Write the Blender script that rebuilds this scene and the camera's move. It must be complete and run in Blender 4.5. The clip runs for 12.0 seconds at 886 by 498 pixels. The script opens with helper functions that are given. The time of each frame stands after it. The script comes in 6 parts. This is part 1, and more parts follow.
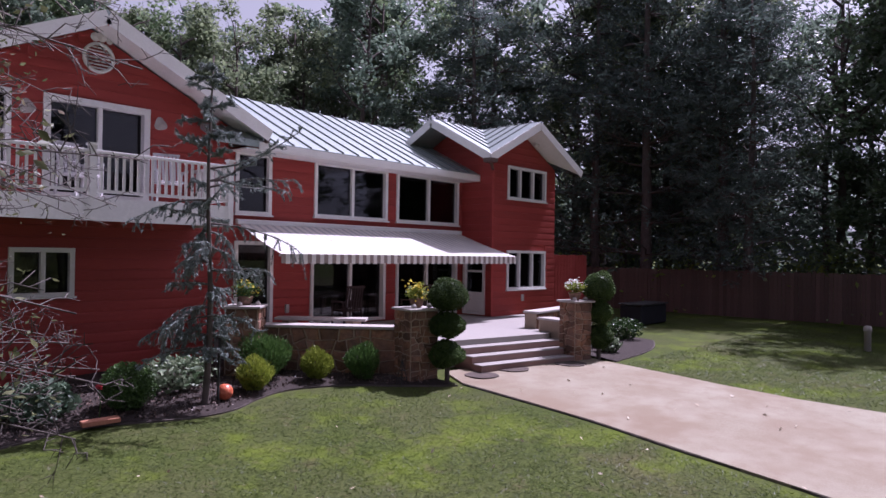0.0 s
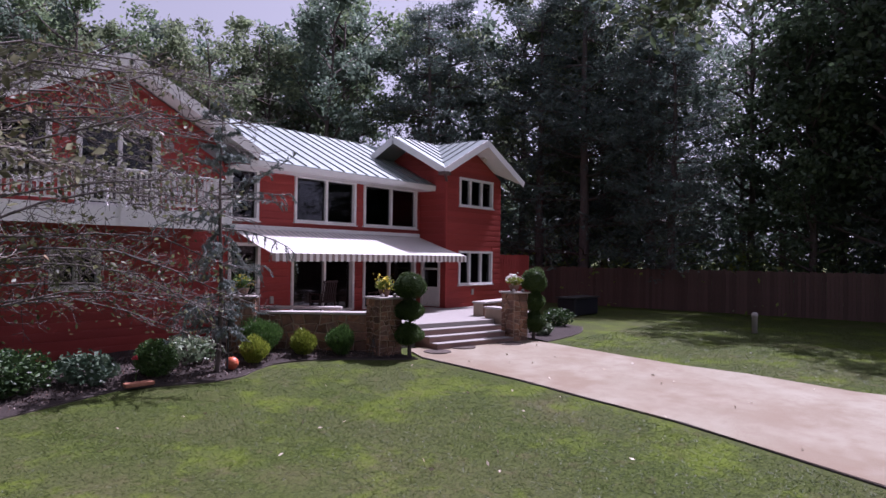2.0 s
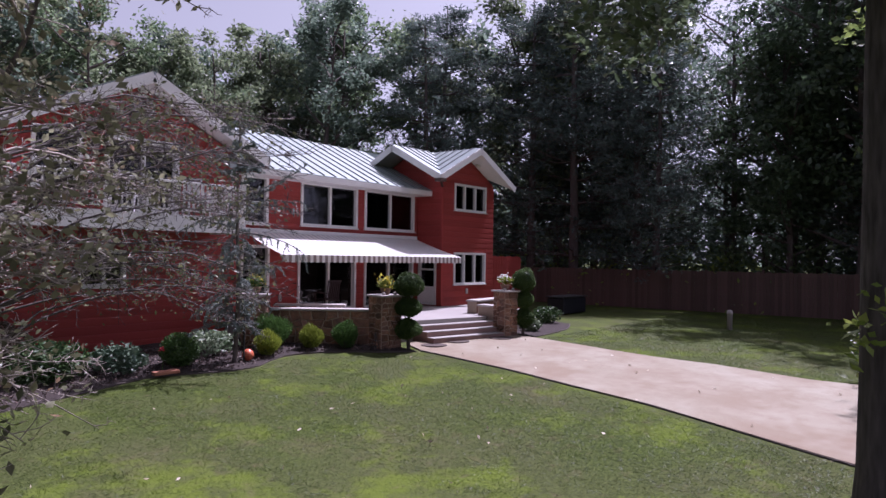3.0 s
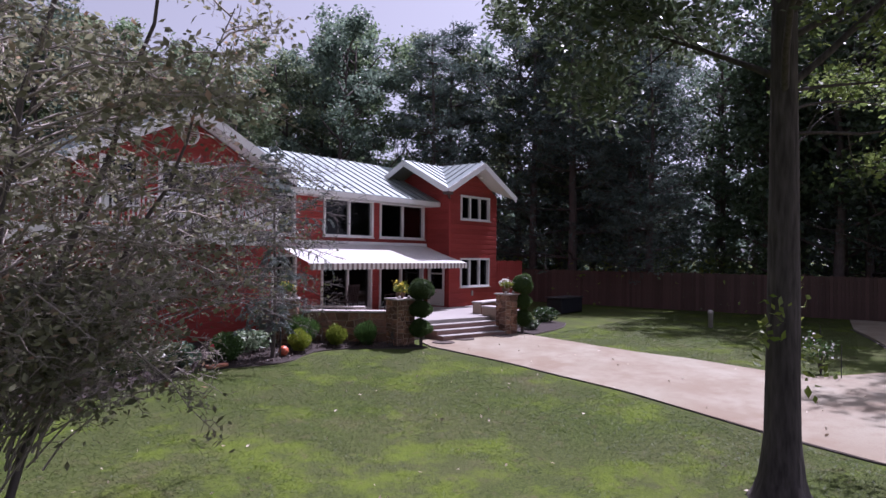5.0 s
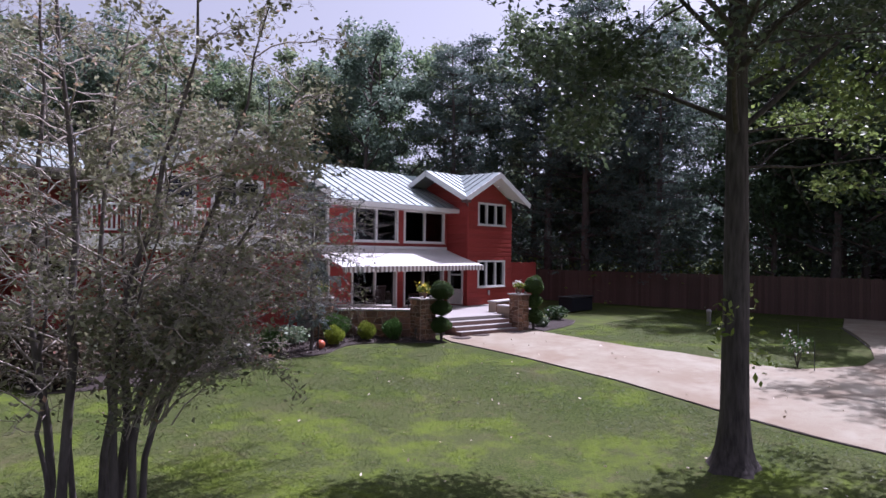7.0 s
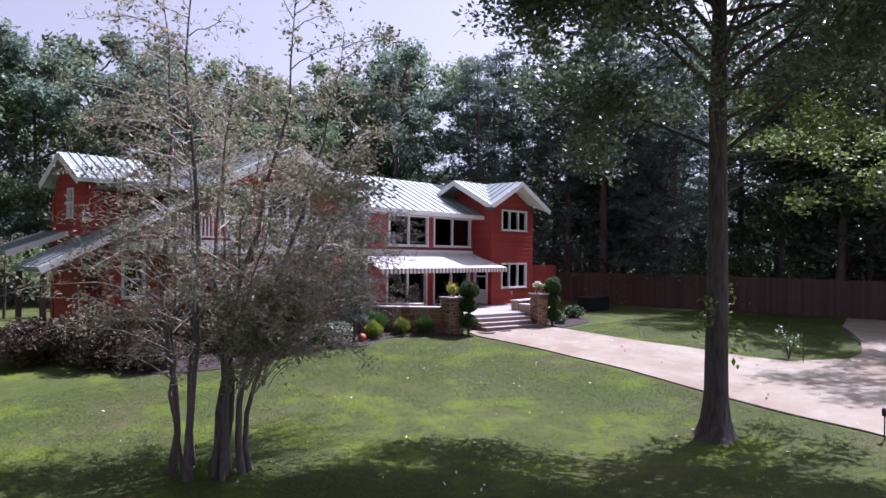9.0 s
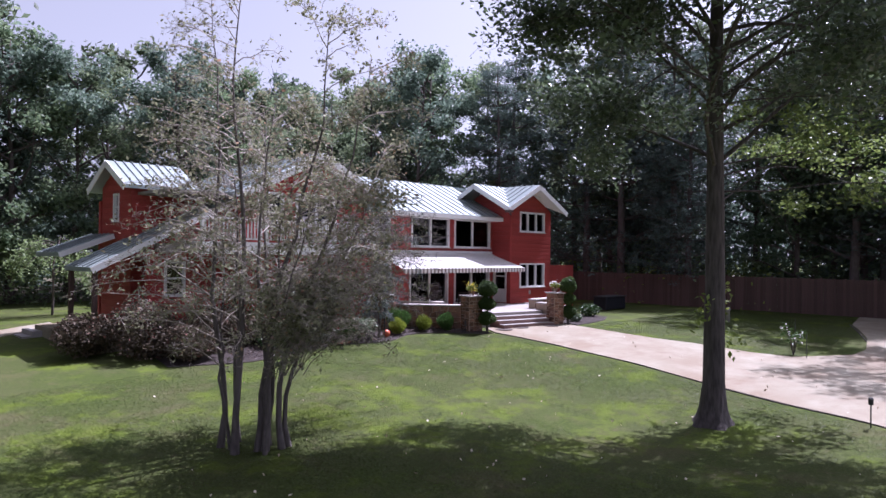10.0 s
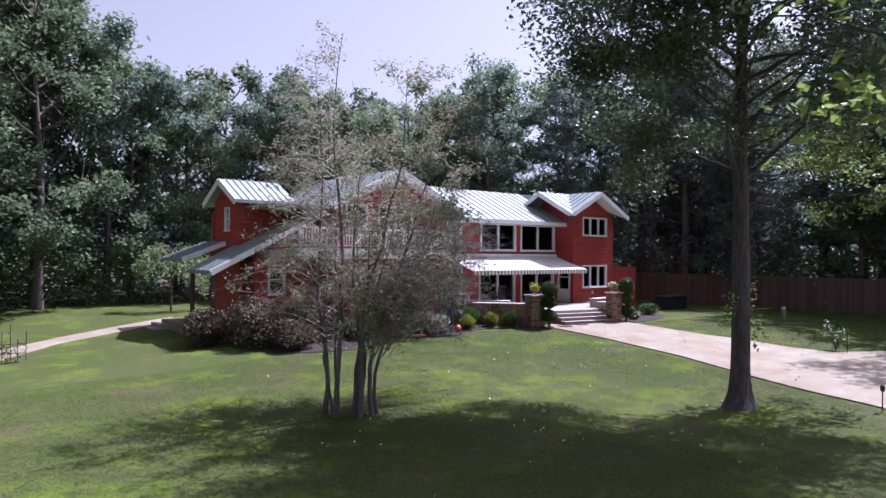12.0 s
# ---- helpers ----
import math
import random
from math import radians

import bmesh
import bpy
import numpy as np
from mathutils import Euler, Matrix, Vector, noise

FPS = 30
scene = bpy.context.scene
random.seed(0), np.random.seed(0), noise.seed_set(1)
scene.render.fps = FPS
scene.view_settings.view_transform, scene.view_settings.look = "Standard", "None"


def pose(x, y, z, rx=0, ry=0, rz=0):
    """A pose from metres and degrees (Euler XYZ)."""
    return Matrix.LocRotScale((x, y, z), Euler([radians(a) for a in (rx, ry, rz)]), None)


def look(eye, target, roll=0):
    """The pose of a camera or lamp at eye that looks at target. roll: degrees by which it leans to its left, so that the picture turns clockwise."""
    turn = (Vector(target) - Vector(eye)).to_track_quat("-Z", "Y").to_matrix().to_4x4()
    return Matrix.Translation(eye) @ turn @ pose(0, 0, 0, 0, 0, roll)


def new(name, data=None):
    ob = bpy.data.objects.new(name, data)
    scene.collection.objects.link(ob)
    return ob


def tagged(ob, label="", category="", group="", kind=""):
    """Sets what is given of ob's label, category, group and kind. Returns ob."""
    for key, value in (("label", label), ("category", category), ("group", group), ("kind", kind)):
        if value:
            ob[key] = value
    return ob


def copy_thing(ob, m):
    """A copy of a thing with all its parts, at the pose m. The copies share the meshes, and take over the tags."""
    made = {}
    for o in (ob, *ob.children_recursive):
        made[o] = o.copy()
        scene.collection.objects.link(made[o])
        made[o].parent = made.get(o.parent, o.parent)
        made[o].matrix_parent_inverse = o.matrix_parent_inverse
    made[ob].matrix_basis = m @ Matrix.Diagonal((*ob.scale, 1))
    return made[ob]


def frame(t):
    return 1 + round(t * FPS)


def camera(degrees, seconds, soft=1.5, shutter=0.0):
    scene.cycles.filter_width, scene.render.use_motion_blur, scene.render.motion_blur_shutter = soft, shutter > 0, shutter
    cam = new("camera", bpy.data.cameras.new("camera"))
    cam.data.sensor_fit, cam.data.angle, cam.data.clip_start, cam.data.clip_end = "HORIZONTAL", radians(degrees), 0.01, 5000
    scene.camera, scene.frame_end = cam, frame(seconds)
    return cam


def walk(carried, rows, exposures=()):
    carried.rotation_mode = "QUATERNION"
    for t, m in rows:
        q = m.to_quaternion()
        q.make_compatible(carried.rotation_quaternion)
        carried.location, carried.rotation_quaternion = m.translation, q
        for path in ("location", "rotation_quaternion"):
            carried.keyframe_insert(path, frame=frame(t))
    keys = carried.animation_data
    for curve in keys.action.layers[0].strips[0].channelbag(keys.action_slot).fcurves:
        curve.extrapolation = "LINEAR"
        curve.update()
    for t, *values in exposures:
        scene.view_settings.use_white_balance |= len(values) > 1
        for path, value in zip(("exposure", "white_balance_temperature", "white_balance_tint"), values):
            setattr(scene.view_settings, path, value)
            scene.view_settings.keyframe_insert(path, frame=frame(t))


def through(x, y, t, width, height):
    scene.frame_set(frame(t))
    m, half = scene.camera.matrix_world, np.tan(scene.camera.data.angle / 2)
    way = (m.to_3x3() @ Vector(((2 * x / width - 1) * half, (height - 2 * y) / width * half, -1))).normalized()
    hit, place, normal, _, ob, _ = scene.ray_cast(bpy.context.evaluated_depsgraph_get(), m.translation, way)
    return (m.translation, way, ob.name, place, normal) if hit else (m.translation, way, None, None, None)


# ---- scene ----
cam = camera(66.1, 12.0)
ROWS = [
    (0, -15.809, -12.289, 2.485, -48.03, 0.46, -0.87),
    (0.5, -16.399, -12.782, 2.469, -49.14, 0.55, -0.86),
    (1, -16.997, -13.260, 2.455, -50.28, 0.59, -0.87),
    (1.5, -17.604, -13.730, 2.431, -50.99, 0.63, -0.87),
    (2, -18.217, -14.197, 2.410, -51.83, 0.68, -0.80),
    (2.5, -18.804, -14.646, 2.404, -52.32, 0.74, -0.79),
    (3, -19.380, -15.073, 2.415, -52.24, 0.78, -0.83),
    (5, -21.363, -16.551, 2.705, -51.70, 0.60, -0.60),
    (5.5, -21.814, -16.902, 2.779, -51.35, 0.50, -0.59),
    (6, -22.250, -17.283, 2.864, -50.90, 0.40, -0.59),
    (6.5, -22.685, -17.700, 2.948, -50.25, 0.32, -0.63),
    (8.5, -24.746, -19.224, 2.968, -49.25, 0.48, -0.66),
    (9, -25.223, -19.645, 3.000, -47.97, 0.48, -0.68),
    (9.5, -25.701, -20.112, 3.014, -47.03, 0.50, -0.67),
    (10, -26.147, -20.639, 3.009, -46.04, 0.50, -0.64),
    (10.5, -26.669, -21.129, 3.037, -44.86, 0.50, -0.60),
    (11, -27.133, -21.705, 3.061, -43.09, 0.49, -0.55),
    (11.5, -27.577, -22.349, 3.098, -41.24, 0.48, -0.47),
    (12, -28.003, -23.030, 3.132, -39.69, 0.50, -0.37),
]
walk(cam, [(t, pose(x, y, z, 90 + pitch, roll, yaw)) for t, x, y, z, yaw, pitch, roll in ROWS],
     exposures=[(0.0, 0.6, 5550, 41), (5.5, 0.68, 5480, 36), (6.7, 0.74, 5450, 34), (8.5, 1.02, 5420, 34), (12.0, 1.08, 5350, 33)])

# ---- light: high sun over the fence side, hazy sky ----
SUN_EL, SUN_AZ = radians(59), radians(-3)
sun_dir = Vector((math.cos(SUN_EL) * math.cos(SUN_AZ), math.cos(SUN_EL) * math.sin(SUN_AZ), math.sin(SUN_EL)))
world = bpy.data.worlds.new("sky")
scene.world = world
world.use_nodes = True
wn = world.node_tree.nodes
sky = wn.new("ShaderNodeTexSky")
sky.sky_type = "NISHITA"
sky.sun_disc = False
sky.sun_elevation = SUN_EL
sky.sun_rotation = math.pi / 2 - SUN_AZ
sky.air_density, sky.dust_density, sky.ozone_density = 0.7, 3.2, 1.0
wn["Background"].inputs["Strength"].default_value = 0.085
haze = wn.new("ShaderNodeHueSaturation")
haze.inputs["Saturation"].default_value = 0.11
world.node_tree.links.new(sky.outputs[0], haze.inputs["Color"])
world.node_tree.links.new(haze.outputs[0], wn["Background"].inputs["Color"])
sun = new("sun", bpy.data.lights.new("sun", "SUN"))
sun.data.energy, sun.data.angle, sun.data.color = 5.0, radians(0.6), (1.0, 0.96, 0.9)
sun.matrix_world = look(sun_dir * 60, (0, 0, 0))


# ---- materials ----
def mat(name, c1, c2, scale=6.0, rough=0.8, bump=0.0, fine=40.0, metal=0.0, stretch=(1, 1, 1), spec=0.3, c3=None, patch=0.8, rand=0.0, coord="Object"):
    """Two-scale procedural surface: c1 to c2 by fine grain, c3 in broad patches."""
    m = bpy.data.materials.new(name)
    m.use_nodes = True
    nt = m.node_tree
    N, K = nt.nodes, nt.links.new
    b = N["Principled BSDF"]
    tc, mp = N.new("ShaderNodeTexCoord"), N.new("ShaderNodeMapping")
    mp.inputs["Scale"].default_value = stretch
    if coord == "World":
        geo = N.new("ShaderNodeNewGeometry")
        K(geo.outputs["Position"], mp.inputs["Vector"])
    else:
        K(tc.outputs["Object"], mp.inputs["Vector"])
    n1, n2 = N.new("ShaderNodeTexNoise"), N.new("ShaderNodeTexNoise")
    n1.inputs["Scale"].default_value, n1.inputs["Detail"].default_value = scale, 6
    n2.inputs["Scale"].default_value, n2.inputs["Detail"].default_value = fine, 4
    K(mp.outputs[0], n1.inputs["Vector"]), K(mp.outputs[0], n2.inputs["Vector"])
    r1 = N.new("ShaderNodeMapRange")
    r1.inputs[1].default_value, r1.inputs[2].default_value = 0.35, 0.65
    K(n1.outputs["Fac"], r1.inputs[0])
    r2 = N.new("ShaderNodeMapRange")
    r2.inputs[1].default_value, r2.inputs[2].default_value = 0.3, 0.7
    K(n2.outputs["Fac"], r2.inputs[0])
    mx = N.new("ShaderNodeMix")
    mx.data_type = "RGBA"
    mx.inputs["A"].default_value, mx.inputs["B"].default_value = (*c1, 1), (*c2, 1)
    K(r2.outputs[0], mx.inputs["Factor"])
    last = mx.outputs["Result"]
    m3 = N.new("ShaderNodeMix")
    m3.data_type = "RGBA"
    m3.inputs["B"].default_value = (*(c3 or [0.5 * (a + b_) * 0.85 for a, b_ in zip(c1, c2)]), 1)
    ml = N.new("ShaderNodeMath")
    ml.operation = "MULTIPLY"
    ml.inputs[1].default_value = patch
    K(r1.outputs[0], ml.inputs[0])
    K(ml.outputs[0], m3.inputs["Factor"]), K(last, m3.inputs["A"])
    last = m3.outputs["Result"]
    if rand:
        oi, hs = N.new("ShaderNodeObjectInfo"), N.new("ShaderNodeHueSaturation")
        rr = N.new("ShaderNodeMapRange")
        rr.inputs[3].default_value, rr.inputs[4].default_value = 1 - rand, 1 + rand
        K(oi.outputs["Random"], rr.inputs[0]), K(rr.outputs[0], hs.inputs["Value"]), K(last, hs.inputs["Color"])
        last = hs.outputs[0]
    K(last, b.inputs["Base Color"])
    b.inputs["Roughness"].default_value, b.inputs["Metallic"].default_value = rough, metal
    b.inputs["Specular IOR Level"].default_value = spec
    if bump:
        bp = N.new("ShaderNodeBump")
        bp.inputs["Strength"].default_value, bp.inputs["Distance"].default_value = bump, 0.02
        K(n2.outputs["Fac"], bp.inputs["Height"]), K(bp.outputs[0], b.inputs["Normal"])
    return m


def leaf_mat(name, dark, light, through=0.35, warm=None, gloss=0.3, rough=0.45):
    """Thin leaf: diffuse and translucent, each leaf its own shade."""
    m = bpy.data.materials.new(name)
    m.use_nodes = True
    nt = m.node_tree
    N, K = nt.nodes, nt.links.new
    out = N["Material Output"]
    b = N["Principled BSDF"]
    g = N.new("ShaderNodeNewGeometry")
    ramp = N.new("ShaderNodeValToRGB")
    ramp.color_ramp.elements[0].color, ramp.color_ramp.elements[1].color = (*dark, 1), (*light, 1)
    if warm:
        e = ramp.color_ramp.elements.new(0.93)
        e.color = (*light, 1)
        ramp.color_ramp.elements[2].color = (*warm, 1)
    K(g.outputs["Random Per Island"], ramp.inputs[0])
    oi, hs, rr = N.new("ShaderNodeObjectInfo"), N.new("ShaderNodeHueSaturation"), N.new("ShaderNodeMapRange")
    rr.inputs[3].default_value, rr.inputs[4].default_value = 0.75, 1.25
    K(oi.outputs["Random"], rr.inputs[0]), K(rr.outputs[0], hs.inputs["Value"]), K(ramp.outputs[0], hs.inputs["Color"])
    K(hs.outputs[0], b.inputs["Base Color"])
    b.inputs["Roughness"].default_value = rough
    b.inputs["Specular IOR Level"].default_value = gloss
    tr, mx = N.new("ShaderNodeBsdfTranslucent"), N.new("ShaderNodeMixShader")
    K(hs.outputs[0], tr.inputs["Color"])
    mx.inputs[0].default_value = through
    K(b.outputs[0], mx.inputs[1]), K(tr.outputs[0], mx.inputs[2]), K(mx.outputs[0], out.inputs["Surface"])
    return m


def glass_mat():
    m = bpy.data.materials.new("window_glass")
    m.use_nodes = True
    N, K = m.node_tree.nodes, m.node_tree.links.new
    t, g, f, mx = N.new("ShaderNodeBsdfTransparent"), N.new("ShaderNodeBsdfGlossy"), N.new("ShaderNodeFresnel"), N.new("ShaderNodeMixShader")
    t.inputs["Color"].default_value = (0.36, 0.37, 0.4, 1)
    g.inputs["Roughness"].default_value = 0.02
    f.inputs["IOR"].default_value = 1.5
    K(f.outputs[0], mx.inputs[0]), K(t.outputs[0], mx.inputs[1]), K(g.outputs[0], mx.inputs[2])
    K(mx.outputs[0], N["Material Output"].inputs["Surface"])
    return m


RED = mat("red_stain", (0.3, 0.042, 0.034), (0.37, 0.06, 0.047), 1.2, 0.6, 0.25, 30, stretch=(0.25, 1, 4), c3=(0.27, 0.038, 0.032), patch=0.6, rand=0.1)
WHITE = mat("white_trim", (0.78, 0.76, 0.75), (0.7, 0.68, 0.67), 3, 0.5, 0.05, 25, c3=(0.62, 0.6, 0.58), patch=0.35)
ROOF = mat("roof_metal", (0.28, 0.325, 0.315), (0.335, 0.385, 0.37), 0.9, 0.38, 0.03, 14, metal=0.35, spec=0.5, c3=(0.26, 0.3, 0.3), patch=0.6)
SEAM = mat("seam_metal", (0.2, 0.225, 0.22), (0.25, 0.275, 0.27), 2, 0.4, 0, 20, metal=0.35, spec=0.5)
GUTTER = mat("gutter_metal", (0.09, 0.06, 0.05), (0.13, 0.08, 0.07), 3, 0.45, 0, 20)
GLASS = glass_mat()
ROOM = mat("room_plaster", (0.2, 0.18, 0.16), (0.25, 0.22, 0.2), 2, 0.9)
BLIND = mat("roller_shade", (0.16, 0.11, 0.1), (0.2, 0.14, 0.12), 4, 0.9)
CONC = mat("drive_concrete", (0.222, 0.194, 0.14), (0.268, 0.238, 0.175), 0.42, 0.85, 0.2, 30, c3=(0.19, 0.14, 0.092), patch=0.9, coord="World")
TERR = mat("terrace_concrete", (0.265, 0.245, 0.225), (0.32, 0.295, 0.275), 0.8, 0.85, 0.15, 30, c3=(0.26, 0.235, 0.225), patch=0.5)
RISER = mat("riser_concrete", (0.24, 0.15, 0.13), (0.3, 0.19, 0.165), 2, 0.85, 0.2, 30)
CAP = mat("cap_stone", (0.38, 0.34, 0.32), (0.46, 0.42, 0.4), 3, 0.8, 0.15, 30)
STONE = mat("field_stone", (0.15, 0.07, 0.042), (0.3, 0.155, 0.09), 3, 0.85, 0.5, 14, c3=(0.14, 0.1, 0.09), patch=0.6, rand=0.45)
MORTAR = mat("mortar", (0.33, 0.25, 0.19), (0.4, 0.31, 0.24), 6, 0.95, 0.4, 40)
MULCH = mat("bark_mulch", (0.016, 0.012, 0.011), (0.05, 0.036, 0.031), 5, 0.95, 0.8, 30, c3=(0.04, 0.03, 0.027), patch=0.6, coord="World")
EDGE = mat("edging_timber", (0.075, 0.06, 0.055), (0.13, 0.105, 0.1), 5, 0.9, 0.3, 25)
BARK = mat("oak_bark", (0.045, 0.038, 0.037), (0.125, 0.106, 0.1), 3, 0.95, 0.9, 16, stretch=(1, 1, 0.16), c3=(0.055, 0.046, 0.043), patch=0.5)
TWIG = mat("grey_twig", (0.26, 0.22, 0.19), (0.46, 0.4, 0.35), 4, 0.85, 0.2, 30)
STEM = mat("stem_bark", (0.05, 0.041, 0.038), (0.12, 0.1, 0.092), 3, 0.9, 0.5, 18, stretch=(1, 1, 0.3), c3=(0.22, 0.195, 0.18), patch=0.35)
DARKBARK = mat("wood_bark", (0.07, 0.055, 0.05), (0.15, 0.12, 0.11), 2, 0.95, 0.4, 12, stretch=(1, 1, 0.3))
FENCE = mat("fence_board", (0.085, 0.052, 0.043), (0.13, 0.082, 0.068), 3, 0.85, 0.3, 20, stretch=(4, 4, 0.5), rand=0.2)
AWN = mat("awning_cloth", (0.8, 0.79, 0.75), (0.85, 0.84, 0.8), 2, 0.85, 0.05, 60)
_n = AWN.node_tree
_t, _m = _n.nodes.new("ShaderNodeBsdfTranslucent"), _n.nodes.new("ShaderNodeMixShader")
_t.inputs["Color"].default_value, _m.inputs[0].default_value = (0.75, 0.6, 0.5, 1), 0.3
_n.links.new(_n.nodes["Principled BSDF"].outputs[0], _m.inputs[1])
_n.links.new(_t.outputs[0], _m.inputs[2])
_n.links.new(_m.outputs[0], _n.nodes["Material Output"].inputs["Surface"])
AWN2 = mat("awning_stripe", (0.26, 0.2, 0.17), (0.32, 0.25, 0.22), 2, 0.85, 0.05, 60)
AWN3 = mat("awning_thread", (0.55, 0.52, 0.5), (0.6, 0.57, 0.55), 2, 0.85, 0.05, 60)
TERRA = mat("terracotta", (0.4, 0.16, 0.1), (0.5, 0.22, 0.14), 4, 0.8, 0.2, 25)
POT = mat("aged_terracotta", (0.2, 0.12, 0.09), (0.28, 0.17, 0.13), 5, 0.85, 0.3, 25)
ORANGE = mat("glazed_orange", (0.5, 0.08, 0.03), (0.7, 0.24, 0.12), 14, 0.35, 0.3, 26, spec=0.5, c3=(0.34, 0.05, 0.025), patch=0.8)
DARK = mat("dark_metal", (0.03, 0.03, 0.03), (0.05, 0.05, 0.05), 5, 0.5)

# lawn: grass green with dry and clover patches
GRASS = mat("lawn", (0.023, 0.037, 0.007), (0.076, 0.099, 0.022), 0.5, 0.95, 0.5, 26, c3=(0.072, 0.072, 0.033), patch=0.5, coord="World", spec=0.1)


def patchy(m, clover, dry, detail=9, soft=0.0):
    """Broad clover and dry patches laid over a lawn material, the same for soil and blades."""
    nt = m.node_tree
    N, K = nt.nodes, nt.links.new
    g = N.new("ShaderNodeNewGeometry")
    goal = [k for n in N for k in n.inputs if k.is_linked and k.name in ("Base Color", "Color") and n.type in ("BSDF_PRINCIPLED", "BSDF_TRANSLUCENT")]
    last = goal[0].links[0].from_socket
    for scale, lo, hi, most, col, off in ((0.42, 0.53, 0.66, 0.5, dry, 11.0), (0.62, 0.51, 0.62, 0.76, clover, 3.0), (3.1, 0.56, 0.66, 0.5, dry, 40.0)):
        ad, no, r, x = N.new("ShaderNodeVectorMath"), N.new("ShaderNodeTexNoise"), N.new("ShaderNodeMapRange"), N.new("ShaderNodeMix")
        ad.inputs[1].default_value = (off, off * 0.7, 0)
        no.inputs["Scale"].default_value, no.inputs["Detail"].default_value, no.inputs["Roughness"].default_value = scale, detail, 0.72
        r.inputs[1].default_value, r.inputs[2].default_value, r.inputs[4].default_value = lo - soft, hi + soft, most
        x.data_type = "RGBA"
        x.inputs["B"].default_value = (*col, 1)
        K(g.outputs["Position"], ad.inputs[0]), K(ad.outputs[0], no.inputs["Vector"]), K(no.outputs["Fac"], r.inputs[0])
        K(r.outputs[0], x.inputs["Factor"]), K(last, x.inputs["A"])
        last = x.outputs["Result"]
    for k in goal:
        K(last, k)


patchy(CONC, (0.3, 0.276, 0.212), (0.19, 0.136, 0.09), 3, 0.07)
patchy(GRASS, (0.094, 0.128, 0.014), (0.1, 0.086, 0.045))


# ---- mesh helpers ----
class Shape:
    """Collects vertices and faces for one mesh."""

    def __init__(self):
        self.v, self.f = [], []

    def add(self, verts, faces):
        n = len(self.v)
        self.v += [tuple(p) for p in verts]
        self.f += [tuple(i + n for i in fc) for fc in faces]
        return self

    def box(self, x0, x1, y0, y1, z0, z1):
        return self.hexa([(x0, y0, z0), (x1, y0, z0), (x1, y1, z0), (x0, y1, z0), (x0, y0, z1), (x1, y0, z1), (x1, y1, z1), (x0, y1, z1)])

    def hexa(self, p):
        return self.add(p, [(3, 2, 1, 0), (4, 5, 6, 7), (0, 1, 5, 4), (1, 2, 6, 5), (2, 3, 7, 6), (3, 0, 4, 7)])

    def prism(self, poly, z0, z1):
        """Upright prism over a counter-clockwise plan."""
        n = len(poly)
        v = [(x, y, z0) for x, y in poly] + [(x, y, z1) for x, y in poly]
        return self.add(v, [tuple(range(n))[::-1], tuple(range(n, 2 * n))] + [(i, (i + 1) % n, n + (i + 1) % n, n + i) for i in range(n)])

    def slab(self, top, thick):
        """A polygon in space with thickness straight down."""
        n = len(top)
        v = list(top) + [(x, y, z - thick) for x, y, z in top]
        return self.add(v, [tuple(range(n)), tuple(range(n, 2 * n))[::-1]] + [(i, n + i, n + (i + 1) % n, (i + 1) % n) for i in range(n)])

    def bar(self, a, b, w, h):
        """A bar from a to b, w wide across and h high."""
        a, b = Vector(a), Vector(b)
        d = (b - a).normalized()
        s = d.cross(Vector((0, 0, 1)))
        s = (s.normalized() if s.length > 1e-4 else Vector((1, 0, 0))) * w / 2
        u = s.cross(d).normalized() * h / 2
        return self.hexa([a - s - u, a + s - u, b + s - u, b - s - u, a - s + u, a + s + u, b + s + u, b - s + u])

    def lathe(self, prof, cx=0, cy=0, n=16):
        """A turned form from (radius, height) pairs."""
        v = [(cx + r * math.cos(k * 2 * math.pi / n), cy + r * math.sin(k * 2 * math.pi / n), z) for r, z in prof for k in range(n)]
        f = [(i * n + k, i * n + (k + 1) % n, (i + 1) * n + (k + 1) % n, (i + 1) * n + k) for i in range(len(prof) - 1) for k in range(n)]
        f += [tuple(range(n))[::-1], tuple(range((len(prof) - 1) * n, len(prof) * n))]
        return self.add(v, f)

    def tube(self, pts, rads, n=6):
        """A tapered limb along points."""
        rings = []
        for i, p in enumerate(pts):
            p = Vector(p)
            d = (Vector(pts[min(i + 1, len(pts) - 1)]) - Vector(pts[max(i - 1, 0)])).normalized()
            s = d.cross(Vector((0.3, 0.9, 0.2))).normalized()
            t = d.cross(s)
            rings += [p + (s * math.cos(k * 2 * math.pi / n) + t * math.sin(k * 2 * math.pi / n)) * rads[i] for k in range(n)]
        f = [(i * n + k, i * n + (k + 1) % n, (i + 1) * n + (k + 1) % n, (i + 1) * n + k) for i in range(len(pts) - 1) for k in range(n)]
        f.append(tuple(range((len(pts) - 1) * n, len(pts) * n)))
        return self.add(rings, f)

    def mesh(self, name, material, smooth=False):
        me = bpy.data.meshes.new(name)
        me.from_pydata(self.v, [], self.f)
        me.materials.append(material)
        if smooth:
            me.shade_smooth()
        me.update()
        return me


def thing(name, label, category, group="", at=(0, 0, 0), kind=""):
    ob = new(name)
    ob.location = at
    ob.empty_display_size = 0.1
    return tagged(ob, label, category, group, kind)


def part(name, shape, material, parent, label="", smooth=False, bevel=0.0):
    me = shape if isinstance(shape, bpy.types.Mesh) else shape.mesh(name, material, smooth)
    ob = new(name, me)
    if parent:
        ob.parent = parent
    if bevel:
        md = ob.modifiers.new("edge", "BEVEL")
        md.width, md.segments, md.limit_method = bevel, 2, "ANGLE"
    return tagged(ob, label)


